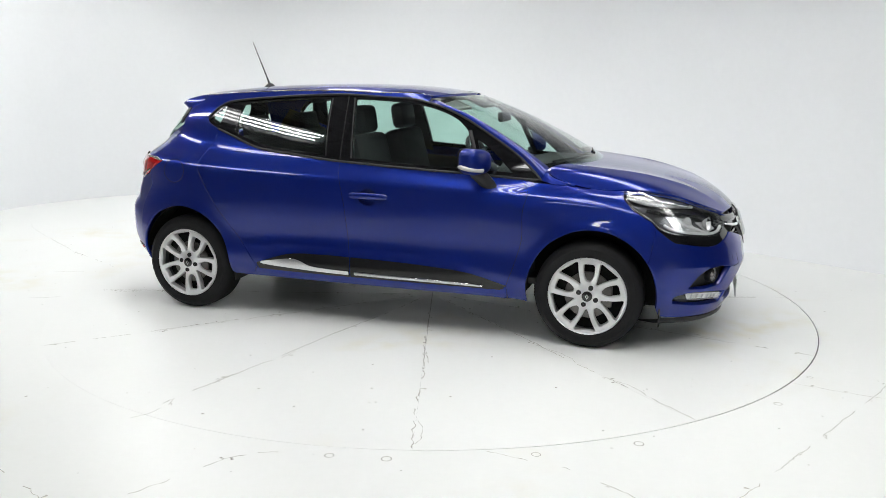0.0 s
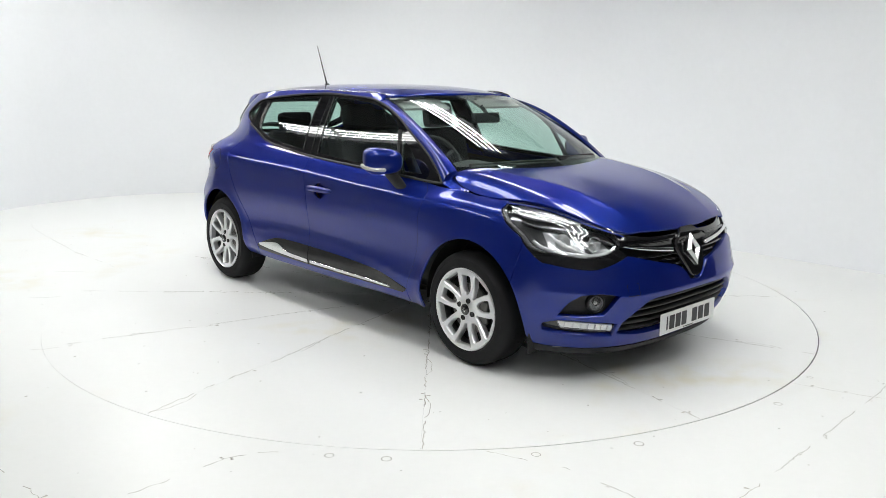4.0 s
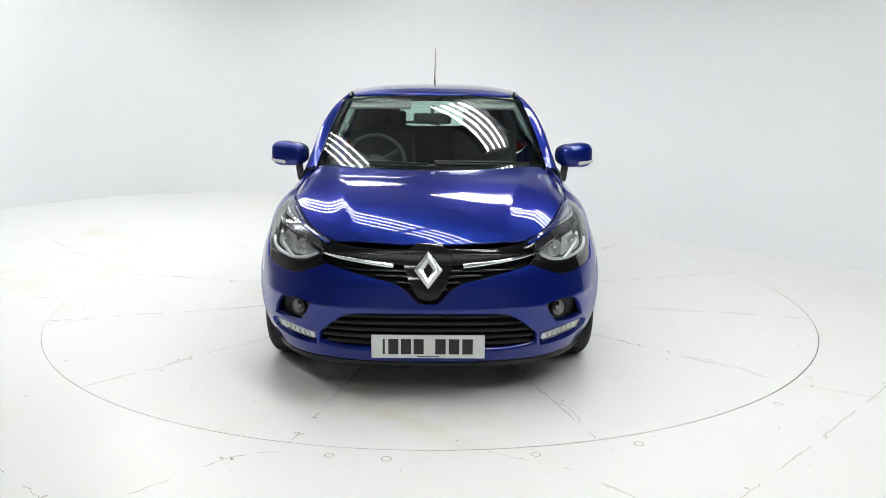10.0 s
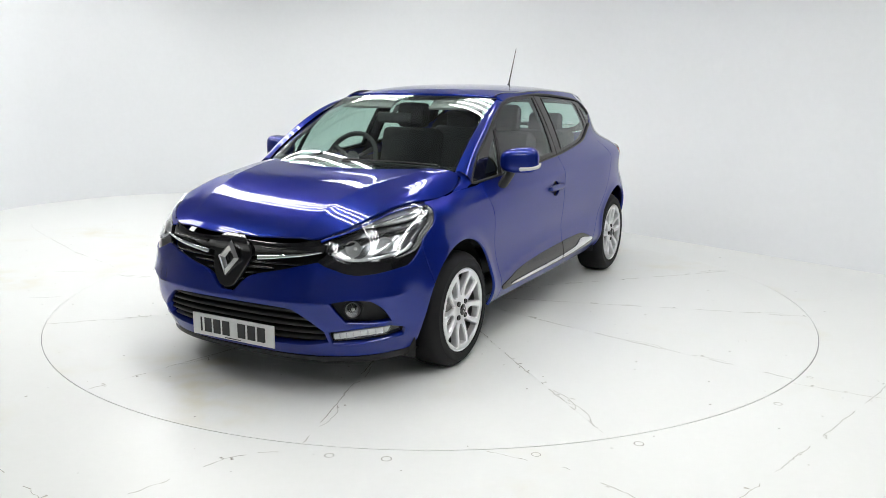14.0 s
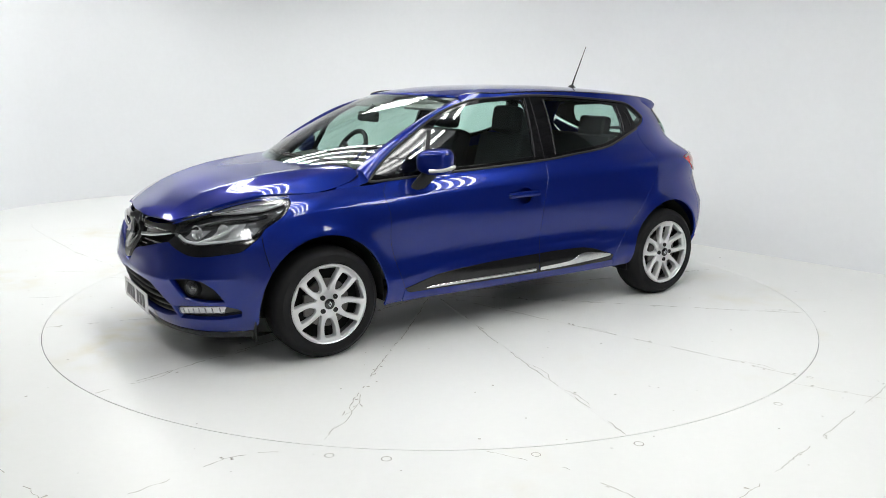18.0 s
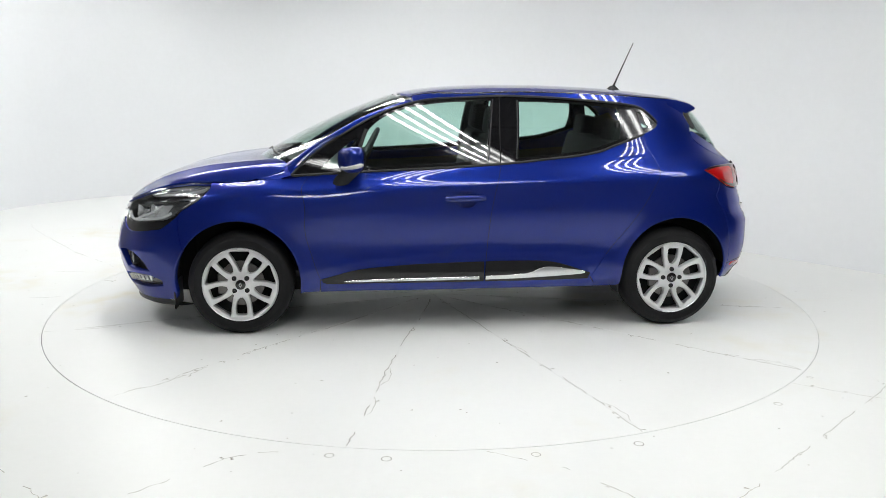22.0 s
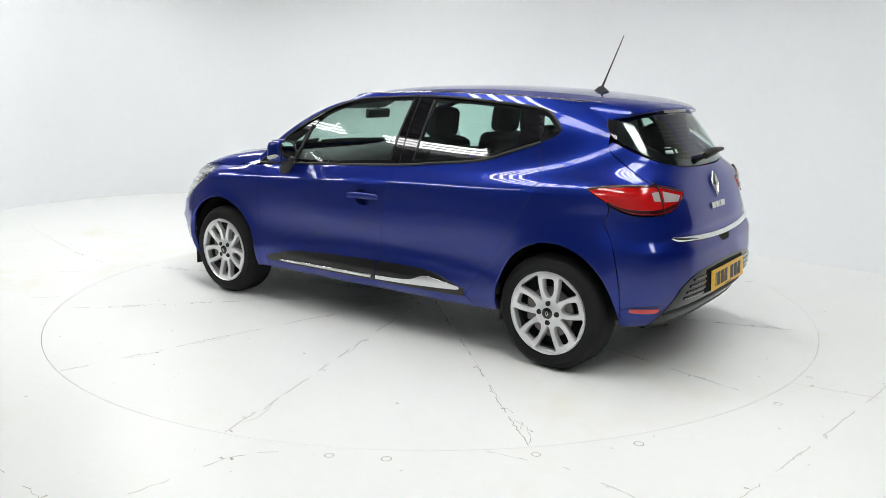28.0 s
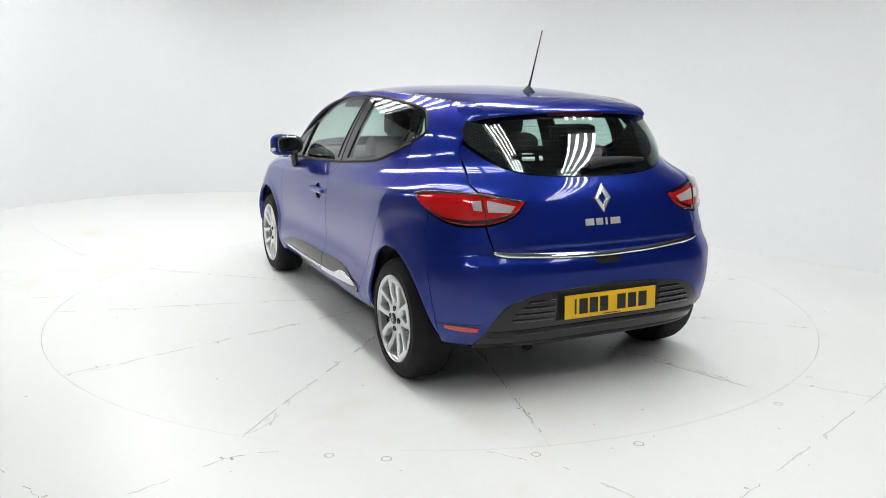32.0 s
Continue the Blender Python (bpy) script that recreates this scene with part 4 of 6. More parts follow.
    tri_glass = flat([[(-.47, .965), (-.60, 1.085), (-.69, 1.142)], [(-.69, 1.142), (-.625, .972)], [(-.625, .972), (-.47, .965)]])
    rear_glass = flat([[(-1.64, 1.026), (-1.655, 1.18), (-1.665, 1.357)], [(-1.665, 1.357), (-1.9, 1.352), (-2.15, 1.333), (-2.27, 1.317)],
                       [(-2.27, 1.317), (-2.285, 1.22), (-2.27, 1.135)], [(-2.27, 1.135), (-2.19, 1.108), (-2.03, 1.068), (-1.64, 1.026)]])
    quarter_glass = flat([[(-2.395, 1.300), (-2.43, 1.283), (-2.495, 1.224)], [(-2.495, 1.224), (-2.46, 1.200), (-2.425, 1.188)], [(-2.425, 1.188), (-2.395, 1.300)]])
    holes = [front_glass, tri_glass, rear_glass, quarter_glass]
    body_part("window_frame", [on_pane([frame_out] + holes, lift=-.004)], BLACK_FILM, car, "gloss black window surround", mirror=side)
    for nm, g in zip(("front_window", "front_quarter_light", "rear_window_pane", "rear_quarter_light"), holes):
        ob = body_part(nm, [on_pane([g], lift=-.006, inset=-.004, flange=0)], GLASS, car, "clear green-tinted side glass", mirror=side)
        ob.visible_shadow = False
    # grained panel with the hidden handle of the rear door
    grip = flat([[(-2.290, 1.312), (-2.382, 1.300)], [(-2.382, 1.300), (-2.402, 1.24), (-2.412, 1.176)], [(-2.412, 1.176), (-2.292, 1.138)], [(-2.292, 1.138), (-2.300, 1.22), (-2.290, 1.312)]])
    cup = flat([[(-2.322, 1.265), (-2.340, 1.272), (-2.362, 1.262)], [(-2.362, 1.262), (-2.372, 1.215), (-2.375, 1.180)], [(-2.375, 1.180), (-2.350, 1.168), (-2.325, 1.168)], [(-2.325, 1.168), (-2.330, 1.22), (-2.322, 1.265)]])
    panel = body_part("rear_grip_panel", [on_pane([grip, cup], lift=-.001, flange=.012)], BLACK_FILM, car, "black grained panel with a hidden door handle", mirror=side)
    body_part("grip_cup", [on_pane([cup], lift=-.010, inset=-.004, flange=0)], LINER, panel, mirror=side)
    # waist rubber and thin chrome line, gutters over the windows
    low = chart([s_(FRAME_LOW[2:])], 6)
    body_part("waist_seal", [sweep(low, -.002, .014, .009)], BLACK_TRIM, car, "black rubber waist seal", mirror=side)
    top = chart([s_(FRAME_TOP)], 6)
    body_part("window_gutter", [sweep(top, -.003, .013, .008)], BLACK_TRIM, car, "black rubber window gutter", mirror=side)
    ditch = np.array([UVX(c, 8)[1:] for c in np.linspace(6.2, 11.2, 40)])
    body_part("roof_seam", [sweep(ditch, -.006, .016, .006)], BLACK_GLOSS, car, "dark roof seam strip", mirror=side)
    # dark pillar between the door windows and the split line
    gap = np.array(smooth_path([(-1.545, 1.378), (-1.535, 1.2), (-1.530, .97)], 8))
    body_part("pillar_gap", [sweep(gap, -.004, .007, .0015, place=pane_place, normal=pane_normal)], LINER, car, mirror=side)
    for line in ([(-1.503, 1.366), (-1.478, 1.18), (-1.458, 1.012)], [(-1.652, 1.362), (-1.642, 1.18), (-1.627, 1.022)]):
        body_part("pillar_seal", [sweep(np.array(smooth_path(line, 8)), -.005, .008, .005, place=pane_place, normal=pane_normal)], BLACK_TRIM, car, mirror=side)
    for nm, a, m in (("front_pillar_post", [(-.74, 1.19), (-.69, 1.06), (-.64, .945)], BLACK_TRIM),):
        body_part(nm, [sweep(np.array(smooth_path(a, 8)), -.006, .022, .010, place=pane_place, normal=pane_normal)], m, car, mirror=side)


def build_body(car):
    for side in (False, True):
        build_side(car, side)
    # bonnet
    edge = [(.750, 0), (.742, .15), (.715, .33), (.680, .455), (.556, .573), (.313, .665), (.12, .704), (-.04, .722), (-.15, .714), (-.23, .697), (-.285, .664)]
    half = smooth_path(edge, 8)
    back = smooth_path([(-.285, .664), (-.235, .58), (-.135, .40), (-.065, .15), (-.055, 0)], 8)
    pts = [tuple(p) for p in half[:-1]] + [tuple(p) for p in back]
    loop = pts + [(x, -y) for x, y in pts[-2:0:-1]]
    body_part("bonnet", [on_field([np.array(loop)], hood, h=.022)], PAINT, car, "curved blue bonnet with raised side creases")
    # painted ledge under the bonnet's shut lines
    def hood_place(x, y):
        return np.stack([x, y, hood(x, y)], 1)
    def hood_normal(x, y):
        return np.tile((0.0, 0.0, 1.0), (len(x), 1))
    for sy in (1, -1):
        rim = np.array(smooth_path([(x, sy * y) for x, y in edge[3:]], 5))
        body_part("bonnet_ledge", [sweep(rim, -.022, .05, .006, place=hood_place, normal=hood_normal)], PAINT, car)
    # roof
    edge = [(-.945, 0), (-.965, .27), (-1.015, .46), (-1.07, .515), (-1.28, .545), (-1.6, .553), (-2.1, .549), (-2.45, .523)]
    pts = [tuple(p) for p in smooth_path(edge, 6)[:-1]] + [(-2.45, .523), (-2.58, .49), (-2.605, .46), (-2.62, .25), (-2.62, 0)]
    loop = pts + [(x, -y) for x, y in pts[-2:0:-1]]
    body_part("roof_panel", [on_field([np.array(loop)], roof, h=.04)], PAINT, car, "smooth blue roof panel")
    # windscreen with black border
    outer = np.array([(-.985, .0), (-.5, .0), (0, .0), (.5, .0), (.985, .0), (.985, .5), (.985, .985), (.5, .985), (0, .985), (-.5, .985), (-.985, .985), (-.985, .5)])
    inner = np.array([(-.95, .09), (-.5, .07), (0, .065), (.5, .07), (.95, .09), (.955, .5), (.94, .93), (.5, .955), (.14, .955), (.10, .90), (-.10, .90), (-.14, .955), (-.5, .955), (-.94, .93), (-.955, .5)])
    body_part("windscreen_border", [on_screen([outer, inner], h=.08, inset=0, flange=0, lift=-.004)], BLACK_GLOSS, car, "black printed windscreen edge")
    ob = body_part("windscreen", [on_screen([outer * .995], h=.05, inset=0, flange=0)], SCREEN, car, "clear raked windscreen")
    ob.visible_shadow = False
    # cowl under the wipers
    s = np.linspace(-.96, .96, 41)
    a = screen_place(s, np.full(41, .03)) + np.array([0, 0, -.006])
    xb = np.interp(np.abs(a[:, 1]), [0, .15, .40, .58, .66], [-.04, -.05, -.12, -.22, -.27])
    c = np.stack([xb + .02, a[:, 1], hood(xb + .02, a[:, 1]) - .018], 1)
    body_part("cowl", [loft([a, (a + c) / 2 - np.array([0, 0, .012]), c], False), loft([c, c - np.array([0, 0, .08])], False)], BLACK_TRIM, car, "black plastic cowl below the windscreen")
    # front bumper with its openings
    top = [("f", 0, .488), ("f", .045, .492), ("f", .10, .545), ("f", .16, .578), ("f", .30, .610), ("f", .42, .640), ("f", .47, .652)]
    half = chart([top, [("f", .47, .652), ("f", .517, .631), ("f", .614, .598), ("f", .69, .597), ("s", .495, .616), ("s", .444, .628), ("s", .37, .682), ("s", .345, .705)], [("s", .345, .705), ("s", .338, .60), ("s", .318, .508)],
                  arch(*ARCH_F, 33, -10), [("s", .385, .200), ("s", .45, .188), ("f", .60, .186), ("f", .40, .184), ("f", 0, .182)]])
    bump = np.concatenate([half, [to_uv("f", 0, .182)], mirrored(half[1:])])
    low = chart([f_([(0, .440), (.30, .438), (.375, .428)]), f_([(.375, .428), (.44, .385), (.505, .325)]), f_([(.505, .325), (.51, .27)]), f_([(.51, .27), (.40, .250), (.2, .246), (0, .245)])])
    low_grille = np.concatenate([low, [to_uv("f", 0, .245)], mirrored(low[1:])])
    pod = chart([f_([(.525, .322), (.66, .338), (.742, .340)]), f_([(.742, .340), (.778, .318), (.768, .282)]), f_([(.768, .282), (.68, .262), (.525, .256)]), f_([(.525, .256), (.525, .322)])])
    fog = chart([f_([(.545, .468), (.62, .482), (.695, .474)]), f_([(.695, .474), (.728, .43), (.748, .366)]), f_([(.748, .366), (.68, .362), (.60, .372)]), f_([(.60, .372), (.57, .42), (.545, .468)])])
    holes = [low_grille, pod, mirrored(pod), fog, mirrored(fog)]
    body_part("front_bumper", [on_body([bump] + holes, h=.022, flange=.035)], PAINT, car, "blue moulded front bumper with dark openings")
    for nm, g, m, lift in (("lower_grille_backing", low_grille, LINER, -.06), ("lamp_pod", pod, BLACK_GLOSS, -.03), ("lamp_pod", mirrored(pod), BLACK_GLOSS, -.03),
                           ("fog_recess", fog, BLACK_TRIM, -.045), ("fog_recess", mirrored(fog), BLACK_TRIM, -.045)):
        body_part(nm, [on_body([g], lift=lift, inset=-.012, flange=0)], m, car)
    # black lip under the front bumper
    lip = chart([[("s", .39, .192), ("s", .45, .186), ("f", .60, .182), ("f", .40, .180), ("f", 0, .178)]], 8)
    lip = np.concatenate([lip, [to_uv("f", 0, .178)], mirrored(lip)])
    P = S(lip[:, 0], lip[:, 1])
    body_part("chin_spoiler", [loft([P, P + np.array([-.004, 0, -.022]), P + np.array([-.03, 0, -.034]), P * np.array([1, .97, 1]) + np.array([-.14, 0, -.03])], False)], BLACK_TRIM, car, "black plastic chin under the bumper")
    # rear bumper
    half = chart([[("r", 0, .672), ("r", .30, .680), ("r", .53, .696), ("r", .575, .722)], [("r", .575, .722), ("r", .60, .83)], [("r", .60, .83), ("r", .70, .830), ("s", -2.934, .850), ("s", -2.875, .886)], [("s", -2.875, .886), ("s", -2.877, .845), ("s", -2.855, .80)],
                  s_([(-2.855, .80), (-2.90, .72), (-2.94, .60), (-2.962, .45), (-2.944, .285)]), [("s", -2.944, .285), ("r", .74, .272), ("r", .64, .268), ("r", .38, .272), ("r", 0, .277)]])
    body_part("rear_bumper", [on_body([np.concatenate([half, [to_uv("r", 0, .277)], rear_mirrored(half[1:])])])], PAINT, car, "blue rear bumper above a black diffuser")
    # tailgate skin and rear glass
    half = chart([[("r", 0, .676), ("r", .30, .684), ("r", .53, .700), ("r", .573, .726)], [("r", .573, .726), ("r", .594, .83)], [("r", .594, .83), ("r", .51, .852), ("r", .45, .885), ("r", .402, .937)],
                  [("r", .402, .937), ("r", .54, .969), ("r", .605, .980)], [("r", .605, .980), ("r", .6112, 1.03), ("r", .5842, 1.13), ("r", .5645, 1.175)],
                  [("r", .5645, 1.175), ("r", .50, 1.108), ("r", .40, 1.060), ("r", .2, 1.037), ("r", 0, 1.033)]])
    body_part("tailgate", [on_body([np.concatenate([half, [to_uv("r", 0, 1.033)], rear_mirrored(half[1:])])])], PAINT, car, "blue sculpted tailgate")
    half = [(0, 1.037), (.2, 1.041), (.40, 1.064), (.49, 1.112), (.560, 1.18)], [(.560, 1.18), (.525, 1.25), (.465, 1.324)], [(.465, 1.324), (.3, 1.326), (0, 1.330)]
    hole = [(0, 1.075), (.2, 1.08), (.36, 1.105), (.455, 1.165)], [(.455, 1.165), (.43, 1.24), (.39, 1.285)], [(.39, 1.285), (.2, 1.295), (0, 1.297)]
    rg, hole = both_halves(flat(half)), both_halves(flat(hole))
    ob = body_part("rear_screen", [on_rear([rg], lift=.001)], REAR_GLASS, car, "dark tinted rear window with fine heating lines")
    ob.visible_shadow = False
    body_part("rear_screen_border", [on_rear([rg, hole], lift=-.004, flange=0)], BLACK_GLOSS, car, "black printed rear window edge")
    for i in range(9):
        z = 1.095 + .021 * i
        w = .40 - .05 * (i > 6)
        p = np.array([(y, z + .02 * y * y) for y in np.linspace(-w, w, 17)])
        body_part("heating_line", [sweep(p, -.005, .0010, .0006, place=rear_place, normal=rear_normal)], STEEL, car)


car = new("hatchback_car")
tagged(car, "metallic blue five-door hatchback car with silver alloy wheels", "car")
build_body(car)


# ---- the car: lamps, grille, trim ----
def X(v):
    """Car space to the car object's own space."""
    return Vector((v[0] - AXIS_X, v[1], v[2]))


def at(v, dx=0.0, dy=0.0, dz=0.0):
    return Matrix.Translation(X(v) + Vector((dx, dy, dz)))


def bowl(car_or_part, name, centre, direction, r, depth, material, label=""):
    """A lamp bowl opening along direction."""
    bm = bmesh.new()
    lathe(bm, [(r * .15, -depth), (r * .55, -depth * .85), (r * .85, -depth * .45), (r, 0), (r * 1.08, 0)], 28, "z")
    bm.faces.new([v for v in bm.verts][:28])
    bmesh.ops.transform(bm, matrix=at(centre) @ Vector(direction).to_track_quat("Z", "Y").to_matrix().to_4x4(), verts=bm.verts)
    return part(name, bm, material, car_or_part, label)


def build_headlamp(car, side):
    sy = -1 if side else 1
    top = [UVX(c, 6, -.004) for c in (3.78, 3.5, 3, 2.5, 2, 1.75, 1.5)]
    inner = [UVX(1.5, 6, -.004), ("f", .492, .704), ("f", .505, .688)]
    area = chart([top, inner, LAMP_LOW_F[::-1], [LAMP_LOW_F[0], UVX(3.78, 6, -.004)]])
    lamp = body_part("headlamp", [on_body([area], lift=-.055, inset=-.004, flange=0)], LAMP_DARK, car, "headlamp with silver reflectors and a black bezel", mirror=side)
    wall = sweep(np.concatenate([area, area[:1]]), -.06, .003, .056)
    body_part("lamp_rim", [wall], BLACK_GLOSS, lamp, mirror=side)
    bezel = chart([LAMP_LOW_F], 8)
    body_part("bezel", [sweep(bezel, -.040, .034, .030)], BLACK_GLOSS, lamp, "black lower bezel", mirror=side)
    mid = chart([[("f", .510, .708), ("f", .57, .735), ("f", .64, .765), ("s", .40, .785), ("s", .29, .805)]], 8)
    body_part("bezel_rib", [sweep(mid, -.045, .014, .026)], BLACK_GLOSS, lamp, mirror=side)
    # bright upper wing of the lamp
    up = [UVX(c, 6, -.010) for c in (3.74, 3.5, 3, 2.5, 2.1)]
    lo = [UVX(2.1, 6, -.012), UVX(2.4, 6, -.045), UVX(2.8, 6, -.072), UVX(3.25, 6, -.082), UVX(3.62, 6, -.050), UVX(3.74, 6, -.010)]
    body_part("upper_reflector", [on_body([chart([up, lo])], lift=-.022, flange=.02)], BADGE, lamp, "bright chrome upper reflector", mirror=side)
    rib = chart([[UVX(2.3, 6, -.035), UVX(2.8, 6, -.055), UVX(3.3, 6, -.055), UVX(3.7, 6, -.03)]], 8)
    body_part("reflector_rib", [sweep(rib, -.018, .012, .008)], CHROME, lamp, mirror=side)
    # faceted reflector blocks behind the bowls
    for pts in ([("f", .525, .690), ("f", .610, .674), ("f", .640, .742), ("f", .555, .728)], [("f", .655, .680), ("s", .46, .700), ("s", .405, .775), ("f", .672, .764)]):
        block = np.array([to_uv(*q) for q in pts])
        body_part("reflector_block", [on_body([block], lift=-.046, h=.02, flange=.01)], REFLECTOR, lamp, "bright faceted reflector", mirror=side)
    # hooked light guides
    for pts in ([("f", .522, .692), ("f", .57, .672), ("f", .64, .663), ("f", .70, .670), ("s", .45, .690), ("s", .385, .722)],
                [("f", .645, .664), ("f", .685, .690), ("s", .50, .722), ("s", .44, .760)]):
        body_part("light_guide", [sweep(chart([pts], 8), -.018, .015, .010)], BADGE, lamp, "silver hooked light guide", mirror=side)
    for c, d, r in (((.615, .590, .706), (.8, .25, .08), .036), ((.505, .695, .716), (.75, .5, .08), .036)):
        bowl(lamp, "bowl", (c[0], sy * c[1], c[2]), (d[0], sy * d[1], d[2]), r, .035, REFLECTOR, "round chrome lamp bowl")
        bm = bmesh.new()
        bmesh.ops.create_icosphere(bm, subdivisions=2, radius=.010, matrix=at((c[0] - .016, sy * c[1], c[2])))
        part("bulb", bm, SMOKE_LENS, lamp)
    ob = body_part("lens", [on_body([area], lift=.001, h=.02)], CLEAR, lamp, "clear plastic lens", mirror=side)
    ob.visible_shadow = False
    # black strip below the lamp
    strip = chart([LAMP_LOW_F[3:], [LAMP_LOW_F[-1], ("f", .47, .654)], [("f", .47, .654), ("f", .517, .633), ("f", .614, .600), ("f", .69, .599), ("s", .495, .618), ("s", .444, .630), ("s", .37, .684), LAMP_LOW_F[3]]])
    body_part("lamp_apron", [on_body([strip], lift=-.006, inset=0)], BLACK_GLOSS, car, mirror=side)


def build_plate(car, name, material, centre, tilt, facing, label):
    """Number plate: a thin board with a row of plain dark bars. facing +1 to the nose, -1 to the tail."""
    m = at(centre) @ Matrix.Rotation(radians(90 if facing > 0 else -90), 4, "Z") @ Matrix.Rotation(radians(tilt), 4, "X")
    bm = bmesh.new()
    box(bm, -.26, .26, -.006, 0, -.0555, .0555, .002)
    bmesh.ops.transform(bm, matrix=m, verts=bm.verts)
    plate = part(name, bm, material, car, label)
    xs = [(-.205, -.157), (-.143, -.095), (-.081, -.033), (.020, .066), (.078, .124), (.136, .182), (.198, .208)]
    for a, b in xs:
        bm = bmesh.new()
        box(bm, -b, -a, -.0075, -.006, -.036, .036, 0, m)
        part("bar", bm, INK, plate)
    bm = bmesh.new()
    box(bm, -.05, .05, -.0072, -.006, -.050, -.046, 0, m)
    part("maker_strip", bm, INK, plate)
    return plate


def diamond_ring(bm, w, h, tw, th, depth, m):
    """A hollow faceted diamond in the x-z plane."""
    out = [(0, h), (w, 0), (0, -h), (-w, 0)]
    mid = [(0, (h + th) / 2), ((w + tw) / 2, 0), (0, -(h + th) / 2), (-(w + tw) / 2, 0)]
    inn = [(0, th), (tw, 0), (0, -th), (-tw, 0)]
    rows = [[bm.verts.new(m @ Vector((x, 0, z))) for x, z in out], [bm.verts.new(m @ Vector((x, -depth * .5, z))) for x, z in out],
            [bm.verts.new(m @ Vector((x, -depth, z))) for x, z in mid], [bm.verts.new(m @ Vector((x, -depth * .4, z))) for x, z in inn], [bm.verts.new(m @ Vector((x, 0, z))) for x, z in inn]]
    for q, r in zip(rows, rows[1:]):
        for k in range(4):
            bm.faces.new((q[k], q[(k + 1) % 4], r[(k + 1) % 4], r[k]))


def build_front(car):
    for side in (False, True):
        build_headlamp(car, side)
    # upper grille: dark backing, gloss band, slats and chrome blades
    top = chart([[("uv", 0, V[6] - .004), ("uv", U[_mid + 1] * .5, V[6] - .004), UVX(1.5, 6, -.004)], [UVX(1.5, 6, -.004), ("f", .488, .695), ("f", .47, .652)],
                 [("f", .47, .652), ("f", .42, .640), ("f", .30, .610), ("f", .16, .578), ("f", .10, .545), ("f", .045, .492), ("f", 0, .488)]])
    area = np.concatenate([top, [to_uv("f", 0, .488)], mirrored(top[1:])])
    grille = body_part("upper_grille", [on_body([area], lift=-.045, inset=-.004, flange=0)], LINER, car, "black upper grille with gloss bars and chrome blades")
    band = chart([[("uv", 0, V[6] - .006), ("uv", U[_mid + 1] * .5, V[6] - .006), UVX(1.48, 6, -.006)], [UVX(1.48, 6, -.006), ("f", .485, .694)], [("f", .485, .694), ("f", .25, .668), ("f", .1, .655), ("f", 0, .655)]])
    body_part("gloss_band", [on_body([np.concatenate([band, [to_uv("f", 0, .655)], mirrored(band[1:])])], lift=-.012)], BLACK_GLOSS, grille, "gloss black grille band")
    for z0, z1, w in ((.632, .636, .40), (.606, .612, .24), (.578, .582, .14), (.548, .55, .09)):
        p = chart([[("f", w, z1 + .004), ("f", w * .5, z1), ("f", 0, z0)]], 10)
        p = np.concatenate([p, [to_uv("f", 0, z0)], mirrored(p)])
        body_part("slat", [sweep(p, -.040, .011, .026)], BLACK_GLOSS, grille, "gloss black grille slat")
    for side in (False, True):
        p = chart([[("f", .478, .694), ("f", .37, .676), ("f", .26, .662), ("f", .150, .650)]], 8)
        w = np.interp(np.linspace(0, 1, len(p)), [0, .3, 1], [.006, .014, .022])
        body_part("chrome_blade", [sweep(p, -.008, w, .018)], CHROME, grille, "chrome grille blade", mirror=side)
        p = chart([[("f", .44, .700), ("f", .30, .697), ("f", .16, .695)]], 8)
        body_part("band_lip", [sweep(p, -.014, .010, .012)], BLACK_GLOSS, grille, mirror=side)
    # black shield behind the badge and the badge
    sh = [(0, .752), (.055, .748), (.095, .715), (.112, .655), (.085, .575), (.045, .515), (0, .500)]
    half = chart([f_(sh[:2]), f_(sh[1:5]), f_(sh[4:])])
    half[:, 1] = np.minimum(half[:, 1], V[6] + .02)
    shield = np.concatenate([half, [to_uv("f", 0, .500)], mirrored(half[1:])])
    body_part("badge_shield", [on_body([shield], lift=.006, flange=.03)], BLACK_GLOSS, car, "gloss black badge shield")
    bm = bmesh.new()
    diamond_ring(bm, .064, .086, .022, .034, .020, at((.796, 0, .636)) @ Matrix.Rotation(radians(90), 4, "Z") @ Matrix.Rotation(radians(-19), 4, "X"))
    part("front_badge", bm, SATIN, car, "chrome diamond badge", smooth=False)
    bm = bmesh.new()
    diamond_ring(bm, .030, .046, .001, .001, .004, at((.792, 0, .636)) @ Matrix.Rotation(radians(90), 4, "Z") @ Matrix.Rotation(radians(-19), 4, "X"))
    part("badge_core", bm, BLACK_GLOSS, car, smooth=False)
    # square cover of the towing eye in the bumper, right-hand side
    q = np.array([to_uv("f", y, z) for y, z in ((.505, .519), (.445, .523), (.443, .467), (.503, .463), (.505, .519))])
    body_part("tow_eye_cover", [sweep(q, -.001, .003, .0014)], LINER, car, "thin square outline of the towing eye cover", mirror=True)
    # lower grille slats
    for z, w in ((.415, .39), (.378, .435), (.340, .475), (.302, .50), (.266, .49)):
        p = chart([f_([(w, z), (w * .5, z), (0, z)])], 10)
        p = np.concatenate([p, [to_uv("f", 0, z)], mirrored(p)])
        body_part("grille_slat", [sweep(p, -.058, .013, .034)], BLACK_TRIM, car, "black lower grille slat")
